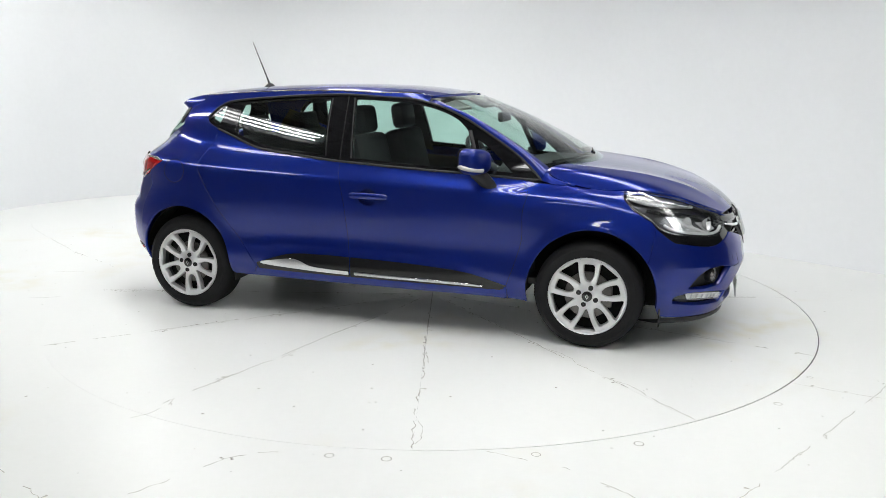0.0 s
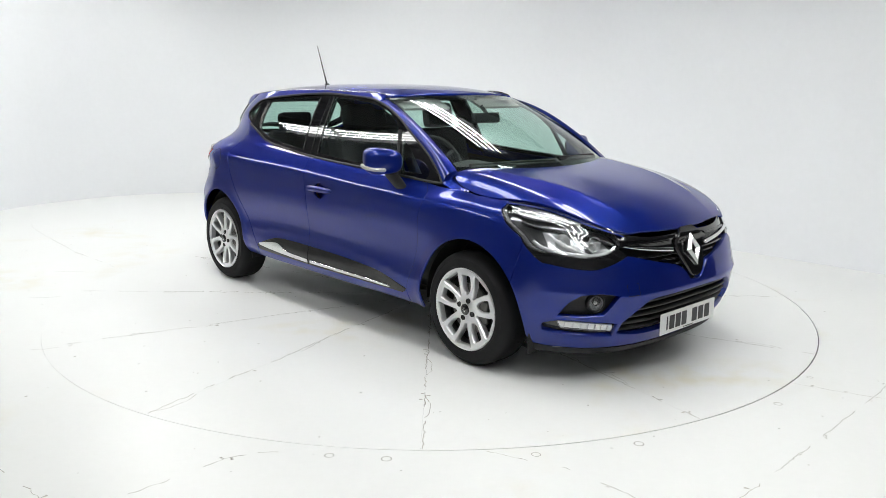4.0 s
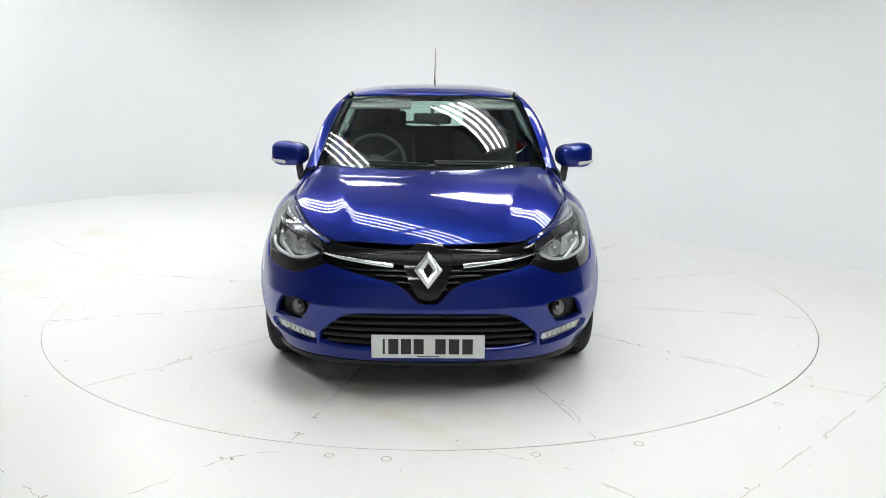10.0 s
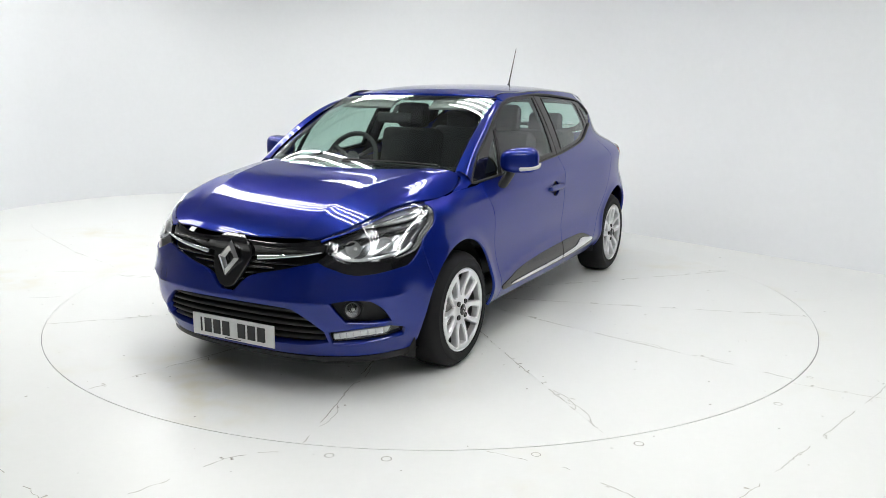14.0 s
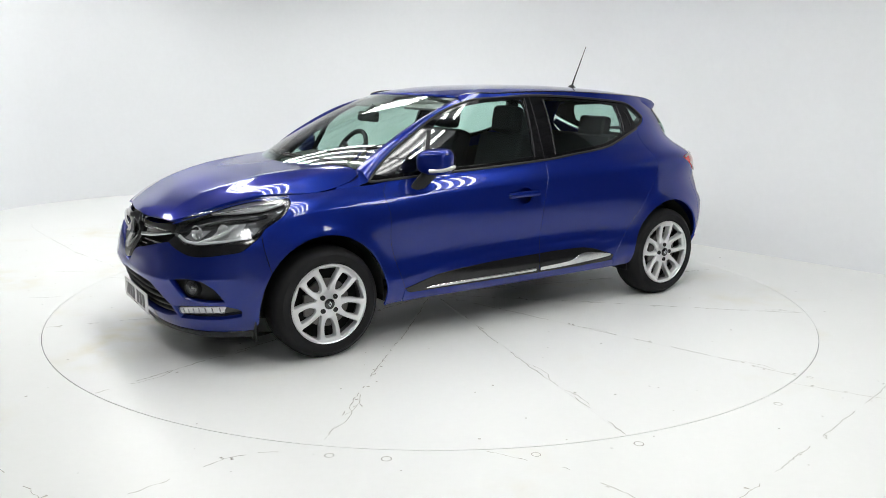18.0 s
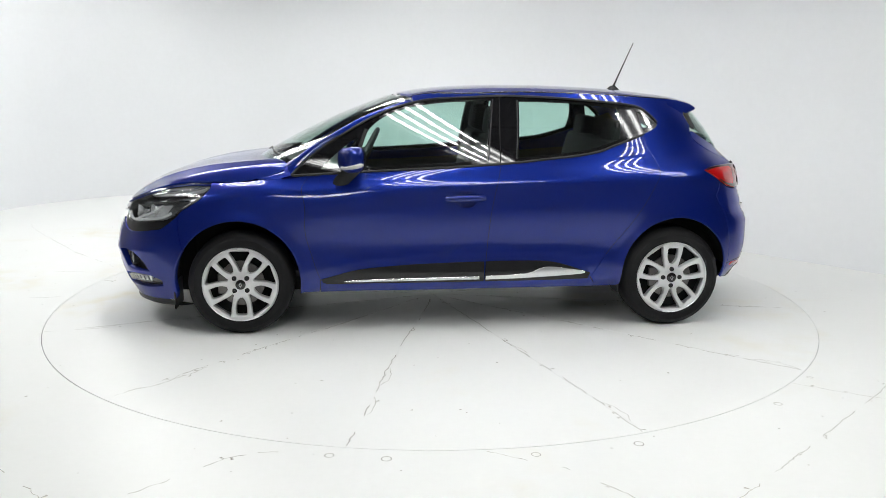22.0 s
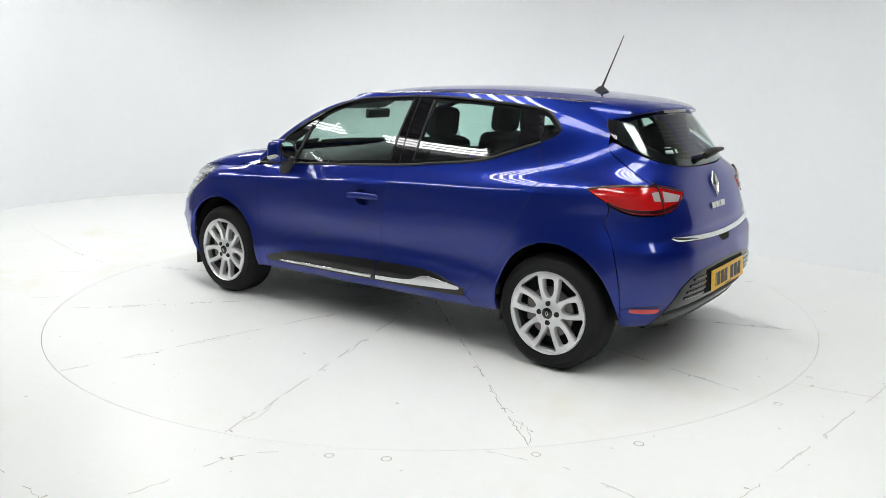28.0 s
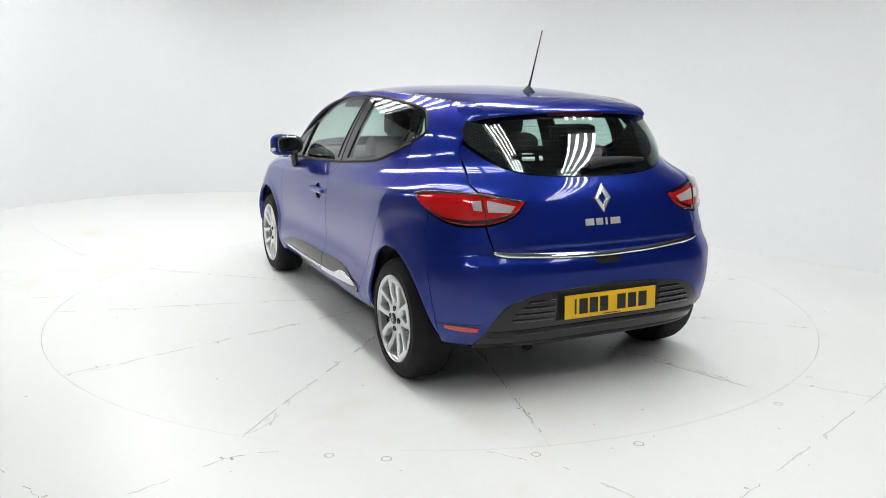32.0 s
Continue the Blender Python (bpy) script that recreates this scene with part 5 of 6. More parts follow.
    for side in (False, True):
        sy = -1 if side else 1
        w = chart([f_([(.539, .309), (.64, .326), (.746, .334)]), f_([(.746, .334), (.728, .298)]), f_([(.728, .298), (.63, .288), (.536, .274)]), f_([(.536, .274), (.539, .311)])])
        drl = body_part("daytime_lamp", [on_body([w], lift=-.012, h=.012, flange=.012)], BADGE, car, "silver daytime running lamp strip with a clear cover", mirror=side)
        body_part("lamp_cover", [on_body([w], lift=-.004, h=.02, inset=0, flange=.006)], CLEAR, drl, mirror=side).visible_shadow = False
        for i in range(7):
            y = .562 + .026 * i
            p = chart([f_([(y, .282 + .1 * (y - .54)), (y + .004, .312 + .14 * (y - .54))])], 4)
            body_part("divider", [sweep(p, -.011, .004, .006)], ALLOY_DARK, drl, mirror=side)
        q = to_uv("f", .632, .424)
        c, n = S(q[:1], q[1:])[0], S_normal(q[:1], q[1:])[0]
        c = c - n * .030
        aim = Vector((n[0] + .35, sy * n[1], 0))
        c = (c[0], sy * c[1], c[2])
        fog = bowl(car, "fog_lamp", c, aim, .036, .02, ALLOY_DARK, "round fog lamp in a black recess")
        turn = at(c) @ aim.to_track_quat("Z", "Y").to_matrix().to_4x4()
        bm = bmesh.new()
        lathe(bm, [(.046, -.04), (.046, .004), (.041, .009), (.036, .004)], 28, "z")
        bmesh.ops.transform(bm, matrix=turn, verts=bm.verts)
        part("fog_ring", bm, BLACK_TRIM, fog)
        bm = bmesh.new()
        bmesh.ops.create_icosphere(bm, subdivisions=2, radius=.010, matrix=turn @ Matrix.Translation((0, 0, -.008)))
        part("bulb", bm, SMOKE_LENS, fog)
        bm = bmesh.new()
        lathe(bm, [(.0005, .012), (.02, .009), (.038, .003)], 28, "z")
        bmesh.ops.transform(bm, matrix=turn, verts=bm.verts)
        part("fog_lens", bm, CLEAR, fog).visible_shadow = False
    build_plate(car, "front_plate", WHITE_PLATE, (.795, 0, .278), 0, 1, "white front number plate with dark bars")


def build_rear(car):
    for side in (False, True):
        area = chart([TAIL_TOP, TAIL_LOW])
        lamp = body_part("tail_lamp", [on_body([area], lift=.004, h=.02)], RED_LENS, car, "red wraparound tail lamp", mirror=side)
        dark = chart([[("r", .425, .920), ("r", .46, .896), ("r", .53, .876), ("r", .62, .862), ("r", .70, .862), ("s", -2.93, .876), ("s", -2.87, .905)], [("s", -2.87, .905), ("s", -2.868, .894)],
                      [("s", -2.868, .894), ("s", -2.934, .859), ("r", .70, .840), ("r", .60, .840), ("r", .51, .862), ("r", .455, .890), ("r", .425, .920)]])
        body_part("lower_band", [on_body([dark], lift=.0085, flange=.004)], DARK_RED, lamp, "dark red lower lens", mirror=side)
        rim = chart([[("s", -2.775, .954), ("s", -2.86, .970), ("r", .61, .969), ("r", .54, .957), ("r", .425, .933)]], 8)
        body_part("upper_lip", [sweep(rim, .004, .012, .006)], DARK_RED, lamp, mirror=side)
        for nm, quad in (("reverse_lens", [(.583, .945), (.459, .917), (.487, .889), (.583, .893)]), ("turn_lens", [(.645, .941), (.606, .944), (.606, .898), (.640, .901)])):
            w = chart([r_([quad[k], quad[(k + 1) % 4]]) for k in range(4)])
            body_part(nm, [on_body([w], lift=.009, h=.012, inset=.001, flange=.004)], TAIL_CLEAR, lamp, "clear grey lens window", mirror=side)
        gap = chart([r_([(.594, .985), (.596, .90), (.594, .83)])], 8)
        body_part("lamp_gap", [sweep(gap, -.002, .005, .0125)], LINER, lamp, mirror=side)
        ref = chart([r_([(.638, .370), (.70, .374), (.762, .376)]), r_([(.762, .376), (.758, .354)]), r_([(.758, .354), (.70, .346), (.638, .345)]), r_([(.638, .345), (.638, .370)])])
        body_part("rear_reflector", [on_body([ref], lift=.004, flange=.006)], RED_LENS, car, "dark red bumper reflector", mirror=side)
        # black strip on the skin draws the shade of the bumper's crease
        groove = chart([[("s", -2.955, .372), ("r", .74, .384), ("r", .62, .384)]], 8)
        body_part("crease_shade_line", [sweep(groove, -.004, .005, .005)], LINER, car, mirror=side)
    # black diffuser with vents and plate
    half = chart([r_([(0, .548), (.27, .535), (.44, .512), (.545, .468)]), r_([(.545, .468), (.59, .40), (.615, .32), (.64, .272)]), r_([(.64, .272), (.50, .268), (.3, .272), (0, .278)])])
    area = np.concatenate([half, [to_uv("r", 0, .278)], rear_mirrored(half[1:])])
    dif = body_part("diffuser", [on_body([area], lift=.005)], CLADDING, car, "black plastic rear diffuser with vent ribs")
    P = S(*np.array([np.array(to_uv("r", y, .272)) for y in np.linspace(.64, .0, 12)]).T)
    P = np.concatenate([P, P[-2::-1] * (1, -1, 1)])
    body_part("diffuser_lip", [loft([P + np.array([.0, 0, .03]), P + np.array([-.012, 0, 0]), P + np.array([.01, 0, -.018]), P + np.array([.14, 0, -.01])], True)], BLACK_TRIM, car)
    # raised black sheet stands in for the shaded recess round the plate
    q = chart([r_([(.285, .520), (.288, .39)]), r_([(.288, .39), (0, .386), (-.288, .39)]), r_([(-.288, .39), (-.285, .520)]), r_([(-.285, .520), (0, .528), (.285, .520)])])
    body_part("plate_recess_shade", [on_body([q], lift=.0085, flange=.006)], LINER, dif, "black sheet behind the plate, for the shade of its recess")
    p = chart([r_([(.60, .335), (.30, .345), (0, .348)])], 8)
    p = np.concatenate([p, [to_uv("r", 0, .348)], rear_mirrored(p)])
    body_part("lower_ledge", [sweep(p, .002, .030, .009)], BLACK_TRIM, dif, "dark ledge along the diffuser")
    for side in (False, True):
        for z, y0, y1 in ((.490, .30, .435), (.462, .30, .475), (.434, .30, .500), (.406, .30, .515)):
            p = chart([r_([(y0, z), ((y0 + y1) / 2, z), (y1, z)])], 6)
            body_part("vent_rib", [sweep(p, .003, .013, .008)], BLACK_GLOSS, dif, "gloss black vent rib", mirror=side)
    build_plate(car, "rear_plate", YELLOW_PLATE, (-3.226, 0, .454), -3, -1, "yellow rear number plate with dark bars")
    # chrome strip on the tailgate, badge and plain bars of the model name
    p = chart([r_([(.575, .716), (.50, .703), (.25, .688), (0, .681)])], 10)
    p = np.concatenate([p, [to_uv("r", 0, .681)], rear_mirrored(p)])
    k = np.linspace(-1, 1, len(p))
    body_part("chrome_strip", [sweep(p, .002, .027 - .014 * np.abs(k) ** 4, .012)], CHROME, car, "chrome strip along the tailgate edge")
    q = to_uv("r", 0, .934)
    c, n = S(q[:1], q[1:])[0], S_normal(q[:1], q[1:])[0]
    m = at(c + n * .003) @ Matrix.Rotation(radians(-90), 4, "Z") @ Matrix.Rotation(radians(-14), 4, "X")
    bm = bmesh.new()
    diamond_ring(bm, .046, .070, .017, .032, .016, m)
    part("rear_badge", bm, SATIN, car, "chrome diamond badge", smooth=False)
    q = to_uv("r", 0, .828)
    c, n = S(q[:1], q[1:])[0], S_normal(q[:1], q[1:])[0]
    m = at(c + n * .008) @ Matrix.Rotation(radians(-90), 4, "Z") @ Matrix.Rotation(radians(-14), 4, "X")
    for a, b in ((-.112, -.064), (-.052, -.014), (.000, .012), (.030, .086)):
        bm = bmesh.new()
        box(bm, a, b, -.004, 0, -.016, .016, .001, m)
        part("name_bar", bm, BADGE, car, "chrome bar of the model name")
    # tailgate grip
    half = chart([r_([(.075, .670), (.07, .652), (.045, .640), (0, .639)])], 6)
    grip = np.concatenate([half, [to_uv("r", 0, .639)], rear_mirrored(half)])
    body_part("tailgate_grip", [on_body([grip], lift=.0015, inset=0, flange=.002)], LINER, car)
    # rear wiper
    bm = bmesh.new()
    tube(bm, [X((-3.075, .045, 1.085)), X((-3.085, .0, 1.102)), X((-3.08, -.12, 1.108)), X((-3.06, -.275, 1.104))], [.018, .024, .017, .010], 10)
    part("rear_wiper", bm, BLACK_TRIM, car, "black rear wiper arm")
    # roof spoiler
    y = np.linspace(-1, 1, 33)
    def lip(xc, half, dz, fall):
        yy = half * y
        xx = xc + fall * np.abs(y) ** 3
        return np.stack([xx, yy, roof(np.full(33, min(xc, -2.6)), yy) + dz], 1)
    rows = [lip(-2.60, .492, .0, .0), lip(-2.70, .482, .002, .01), lip(-2.81, .468, -.004, .03), lip(-2.868, .458, -.018, .045), lip(-2.878, .456, -.028, .05), lip(-2.868, .454, -.038, .05), lip(-2.80, .45, -.045, .03), lip(-2.74, .44, -.05, .02)]
    body_part("spoiler", [loft(rows, False)], PAINT, car, "blue roof spoiler")
    for s in (-1, 1):
        ends = np.array([r[-1 if s > 0 else 0] for r in rows])
        low = S(*np.array([np.array(to_uv("r", .525, z)) for z in np.linspace(1.33, 1.255, len(rows))]).T) * (1, s, 1)
        body_part("spoiler_end", [loft([ends, (ends + low) / 2 + np.array([0, s * .01, 0]), low], s < 0)], PAINT, car)
    bm = bmesh.new()
    box(bm, -.006, .004, -.16, .16, -.009, .009, .003, at((-2.868, 0, 1.318)))
    part("brake_light", bm, DARK_RED, car, "dark red high brake light")
    for side in (False, True):
        fin = chart([r_([(.455, 1.322), (.515, 1.25), (.548, 1.180)]), r_([(.548, 1.180), (.556, 1.20), (.540, 1.255), (.484, 1.318)]), r_([(.484, 1.318), (.455, 1.322)])])
        body_part("glass_fin", [on_body([fin], lift=.006, flange=.012)], BLACK_GLOSS, car, "gloss black fin beside the rear window", mirror=side)
    # antenna
    bm = bmesh.new()
    lathe(bm, [(.0005, .030), (.012, .028), (.026, .012), (.036, 0), (.036, -.01)], 20, "z")
    bmesh.ops.transform(bm, matrix=at((-2.423, 0, 1.418)) @ Matrix.Diagonal((1.35, .8, 1, 1)), verts=bm.verts)
    mast = part("antenna", bm, BLACK_TRIM, car, "black roof antenna")
    bm = bmesh.new()
    tube(bm, [X((-2.425, 0, 1.435)), X((-2.448, 0, 1.490)), X((-2.550, .004, 1.729))], [.008, .005, .0022], 8)
    part("rod", bm, BLACK_TRIM, mast)
    # stickers on the rear glass
    q = to_uv("r", .30, 1.12)
    c = S(q[:1], q[1:])[0]
    for dy, w, h, dz in ((.02, .075, .020, 0), (.02, .06, .006, .022), (-.035, .022, .024, .002)):
        q = to_uv("r", .30 + dy, 1.12 + dz)
        p = chart([r_([(.30 + dy + w / 2, 1.12 + dz), (.30 + dy - w / 2, 1.12 + dz)])], 4)
        body_part("sticker", [sweep(p, -.003, h, .0012)], WHITE_PLATE, car, "small pale window sticker")


def build_flanks(car):
    for side in (False, True):
        sy = -1 if side else 1
        f = chart([s_([(-.470, .330), (-.683, .384), (-.95, .407), (-1.18, .416), (-1.427, .421)]), s_([(-1.427, .421), (-1.424, .304)]), s_([(-1.424, .304), (-.60, .302), (-.49, .306), (-.470, .330)])])
        trim = body_part("door_cladding", [on_body([f], lift=.006, inset=0)], CLADDING, car, "black lower door cladding", mirror=side)
        p = chart([s_([(-.600, .318), (-.8, .322), (-1.1, .325), (-1.422, .329)])], 8)
        body_part("cladding_strip", [sweep(p, .006, np.interp(np.linspace(0, 1, len(p)), [0, .15, 1], [.006, .014, .020]), .008)], SATIN, trim, "chrome strip on the cladding", mirror=side)
        f = chart([s_([(-1.437, .421), (-1.62, .423), (-1.85, .412), (-2.072, .345)]), s_([(-2.072, .345), (-2.06, .322), (-2.0, .308), (-1.433, .304)]), s_([(-1.433, .304), (-1.437, .421)])])
        trim = body_part("door_cladding", [on_body([f], lift=.006, inset=0)], CLADDING, car, "black lower door cladding", mirror=side)
        a = chart([s_([(-1.437, .338), (-1.60, .343), (-1.70, .352), (-1.78, .380), (-1.84, .384), (-1.95, .370), (-2.035, .358)]), s_([(-2.035, .358), (-2.03, .344), (-1.9, .334), (-1.65, .323), (-1.436, .319)]), s_([(-1.436, .319), (-1.437, .338)])])
        body_part("cladding_strip", [on_body([a], lift=.013, h=.012, inset=0, flange=.008)], SATIN, trim, "flared chrome strip on the cladding", mirror=side)
        # door handle with its cup
        for x0, x1 in ((-1.199, -1.430),):
            body_part("handle_cup", [on_body([handle_cup()], lift=-.034, flange=0, h=.02, inset=-.012)], PAINT, car, mirror=side)
            p = chart([s_([(-1.195, .797), (-1.22, .798), (-1.32, .800), (-1.41, .800), (-1.434, .799)])], 8)
            k = np.linspace(-1, 1, len(p))
            body_part("door_handle", [sweep(p, -.006, .034 * (1 - .55 * np.abs(k) ** 3), .036 * (1 - .75 * np.abs(k) ** 4))], PAINT, car, "blue door handle", mirror=side)
        # mirror
        bm = bmesh.new()
        bmesh.ops.create_uvsphere(bm, u_segments=32, v_segments=20, radius=1.0)
        for v in bm.verts:
            x, y, z = v.co
            def sq(t, e):
                return math.copysign(abs(t) ** e, t)
            v.co = (sq(x, .62) * .062, sq(y, .62) * .112, sq(z, .62) * .072)
            if v.co.x < -.052:
                v.co.x = -.052
            v.co.z += .12 * v.co.y * .3 - .2 * v.co.x * .3
            v.co.z *= 1 + .9 * v.co.y
        bmesh.ops.transform(bm, matrix=at((-.650, .872, 1.030)) @ Matrix.Rotation(radians(19), 4, "Z"), verts=bm.verts)
        if side:
            bmesh.ops.transform(bm, matrix=Matrix.Diagonal((1, -1, 1, 1)), verts=bm.verts)
        mir = part("door_mirror", bm, PAINT, car, "blue door mirror", angle=50)
        m0 = at((-.650, .872, 1.030)) @ Matrix.Rotation(radians(19), 4, "Z")
        flipm = Matrix.Diagonal((1, -1 if side else 1, 1, 1))
        for nm, m, x, ry, rz in (("mirror_surround", BLACK_TRIM, -.050, .106, .066), ("mirror_glass", MIRROR, -.0545, .098, .058)):
            bm = bmesh.new()
            bmesh.ops.create_uvsphere(bm, u_segments=28, v_segments=14, radius=1.0)
            for v in bm.verts:
                q = v.co.copy()
                v.co = (x + q.x * .005, math.copysign(abs(q.y) ** .62, q.y) * ry, math.copysign(abs(q.z) ** .62, q.z) * rz)
                v.co.z += .036 * v.co.y - .06 * x
                v.co.z *= 1 + .9 * v.co.y
            bmesh.ops.transform(bm, matrix=flipm @ m0, verts=bm.verts)
            part(nm, bm, m, mir, "mirror glass" if "glass" in nm else "")
        bm = bmesh.new()
        pts = [m0 @ Vector((.055, .0, -.047)), m0 @ Vector((.050, .045, -.043)), m0 @ Vector((.032, .098, -.035)), m0 @ Vector((-.036, .114, -.022))]
        tube(bm, smooth_path(pts, 4), [.006] + [.013] * 11 + [.006], 10)
        bmesh.ops.transform(bm, matrix=flipm, verts=bm.verts)
        part("mirror_indicator", bm, SMOKE_LENS, mir, "clear indicator strip")
        bm = bmesh.new()
        tube(bm, [X((-.585, .775, .870)), X((-.60, .800, .900)), X((-.635, .825, .955)), X((-.65, .835, .99))], [.026, .032, .034, .034], 14)
        bmesh.ops.transform(bm, matrix=flipm @ Matrix.Translation(X((-.61, .8, .92))) @ Matrix.Diagonal((1.5, .62, 1, 1)) @ Matrix.Translation(-X((-.61, .8, .92))), verts=bm.verts)
        part("mirror_foot", bm, BLACK_TRIM, mir, "black mirror foot")
    # fuel flap on the right-hand side
    ring = [to_uv("s", -2.66 + .078 * math.cos(a), .895 + .072 * math.sin(a)) for a in np.linspace(0, 2 * np.pi, 41)]
    body_part("fuel_flap_gap", [sweep(np.array(ring), -.001, .004, .0016)], LINER, car, mirror=True)
    # front wipers
    for a, b, c in (((-.10, -.02, 1.008), (-.15, -.25, 1.010), (-.255, -.57, 1.005)), ((-.25, .55, 1.000), (-.17, .40, 1.012), (-.11, .02, 1.024))):
        bm = bmesh.new()
        tube(bm, smooth_path([X(a), X(b), X(c)], 6), .010, 8)
        tube(bm, smooth_path([X(a) + Vector((-.012, 0, .014)), X(b) + Vector((-.012, 0, .016)), X(c) + Vector((-.01, 0, .012))], 6), .007, 8)
        part("wiper", bm, BLACK_TRIM, car, "black windscreen wiper")


# ---- wheels ----
def rim_outline(kind):
    """Openings of the wheel face as (radius, half width) pairs along a ray."""
    if kind == "petal":
        prof = [(.083, .007), (.094, .016), (.113, .0255), (.135, .0300), (.165, .0305), (.178, .028), (.182, .018)]
    else:
        prof = [(.078, .004), (.094, .010), (.120, .0220), (.148, .0355), (.172, .049), (.188, .058), (.196, .052)]
    right = smooth_path([(r, w) for r, w in prof], 4)
    return [(r, w) for r, w in right] + [(r, -w) for r, w in right[::-1]]


def build_wheel(car, x, sy, turn, bolts):
    hub = Vector((x - AXIS_X, sy * .853, .302))
    base = Matrix.Translation(hub) @ Matrix.Diagonal((1, sy, 1, 1))
    # wheel face in the x-z plane, seen from +y
    n = 96
    loops = [np.array([(.2125 * math.cos(2 * math.pi * k / n), .2125 * math.sin(2 * math.pi * k / n)) for k in range(n)])]
    for i in range(10):
        a = radians(turn + 36 * i)
        o = rim_outline("petal" if i % 2 == 0 else "gap")
        loops.append(clean(np.array([(r * math.cos(a) - w * math.sin(a), r * math.sin(a) + w * math.cos(a)) for r, w in o]), .0035))
    def height(px, pz):
        return np.interp(np.hypot(px, pz), [0, .03, .05, .075, .10, .14, .18, .2, .2125], [-.004, -.004, -.010, -.014, -.011, -.005, .001, .001, -.003])
    def dish(px, pz):
        return np.stack([px, height(px, pz), pz], 1)
    def dish_n(px, pz):
        e = 4e-3
        gx, gz = (height(px + e, pz) - height(px - e, pz)) / (2 * e), (height(px, pz + e) - height(px, pz - e)) / (2 * e)
        q = np.stack([-gx, np.ones_like(gx), -gz], 1)
        return q / np.linalg.norm(q, axis=1)[:, None]
    wide = [loops[0]] + [shrink(o, -.0040) for o in loops[1:]]
    v, f, _ = shell(wide, dish, dish_n, h=.009, flange=0, inset=0)
    bm = bmesh.new()
    vs = [bm.verts.new(p) for p in v]
    for q in f:
        bm.faces.new([vs[i] for i in q])
    for o, g in zip(loops[1:], wide[1:]):          # chamfer and wall of each opening
        top, mid = dish(g[:, 0], g[:, 1]), dish(o[:, 0], o[:, 1]) - (0, .008, 0)
        rows = [[bm.verts.new(p) for p in r] for r in (top, mid, mid - (0, .030, 0))]
        for p, q in zip(rows, rows[1:]):
            for i in range(len(p)):
                bm.faces.new((p[i], p[(i + 1) % len(p)], q[(i + 1) % len(p)], q[i]))
    bmesh.ops.remove_doubles(bm, verts=bm.verts, dist=1e-4)
    bmesh.ops.transform(bm, matrix=base, verts=bm.verts)
    wheel = part("wheel", bm, ALLOY, car, "silver ten-spoke alloy wheel", angle=24)
    def add(name, bm, mat, label=""):
        bmesh.ops.transform(bm, matrix=base, verts=bm.verts)
        return part(name, bm, mat, wheel, label)
    bm = bmesh.new()
    lathe(bm, [(.2125, -.004), (.2185, .002), (.2205, -.002), (.216, -.012)], 72)
    add("rim_lip", bm, ALLOY, "bright silver rim edge")
    # barrel takes the darkened alloy, for the shade behind the spokes
    bm = bmesh.new()
    lathe(bm, [(.2125, -.006), (.205, -.05), (.195, -.17), (.21, -.19)], 72)
    add("rim_barrel", bm, ALLOY_DARK, "silver rim barrel, coloured darker for its shade")
    bm = bmesh.new()
    lathe(bm, [(.216, -.012), (.222, .000), (.230, .003), (.234, .0045), (.238, .003), (.250, .004), (.262, .002), (.266, .0025), (.270, -.001), (.282, -.008), (.296, -.024), (.304, -.045), (.3055, -.07), (.306, -.10), (.3055, -.15), (.304, -.175), (.296, -.195), (.26, -.205), (.216, -.19)], 96)
    add("tyre", bm, RUBBER, "black tyre with a fine tread")
    for k in range(72):
        a = 2 * math.pi * k / 72
        bm = bmesh.new()
        box(bm, -.0016, .0016, -.090, -.062, .3005, .30605, 0)
        bmesh.ops.transform(bm, matrix=Matrix.Rotation(a, 4, "Y"), verts=bm.verts)
        if k == 0:
            whole = bm
        else:
            me = bpy.data.meshes.new("t")
            bm.to_mesh(me)
            bm.free()
            whole.from_mesh(me)
            bpy.data.meshes.remove(me)
    bmesh.ops.transform(whole, matrix=base, verts=whole.verts)
    ob = part("tread", whole, LINER, wheel, "dark tread grooves", smooth=False)
    tagged(ob, kind="stuff")
    bm = bmesh.new()
    lathe(bm, [(.0005, -.040), (.125, -.040), (.132, -.043), (.132, -.060), (.05, -.062)], 48)
    add("brake_disc", bm, STEEL, "steel brake disc")
    # added black disc, for the dark depth behind the spokes
    bm = bmesh.new()
    lathe(bm, [(.0005, -.085), (.205, -.085)], 48)
    add("wheel_shade_disc", bm, LINER)
    bm = bmesh.new()
    box(bm, .07, .135, -.055, -.028, -.06, .06, .01)
    add("brake_caliper", bm, STEEL)
    bm = bmesh.new()
    lathe(bm, [(.0005, .002), (.024, .002), (.029, -.001), (.030, -.008)], 32)
    add("centre_cap", bm, BLACK_GLOSS, "black centre cap")
    bm = bmesh.new()
    diamond_ring(bm, .011, .016, .005, .008, .003, Matrix.Translation((0, .002, 0)) @ Matrix.Rotation(math.pi, 4, "Z"))
    add("cap_mark", bm, CHROME)
    for i in range(4):
        a = radians(bolts + 90 * i)
        bm = bmesh.new()
        lathe(bm, [(.0005, -.006), (.008, -.006), (.0135, -.004), (.0145, -.012)], 14)
        bmesh.ops.transform(bm, matrix=Matrix.Translation((.051 * math.cos(a), 0, .051 * math.sin(a))), verts=bm.verts)
        add("wheel_bolt", bm, BLACK_TRIM)


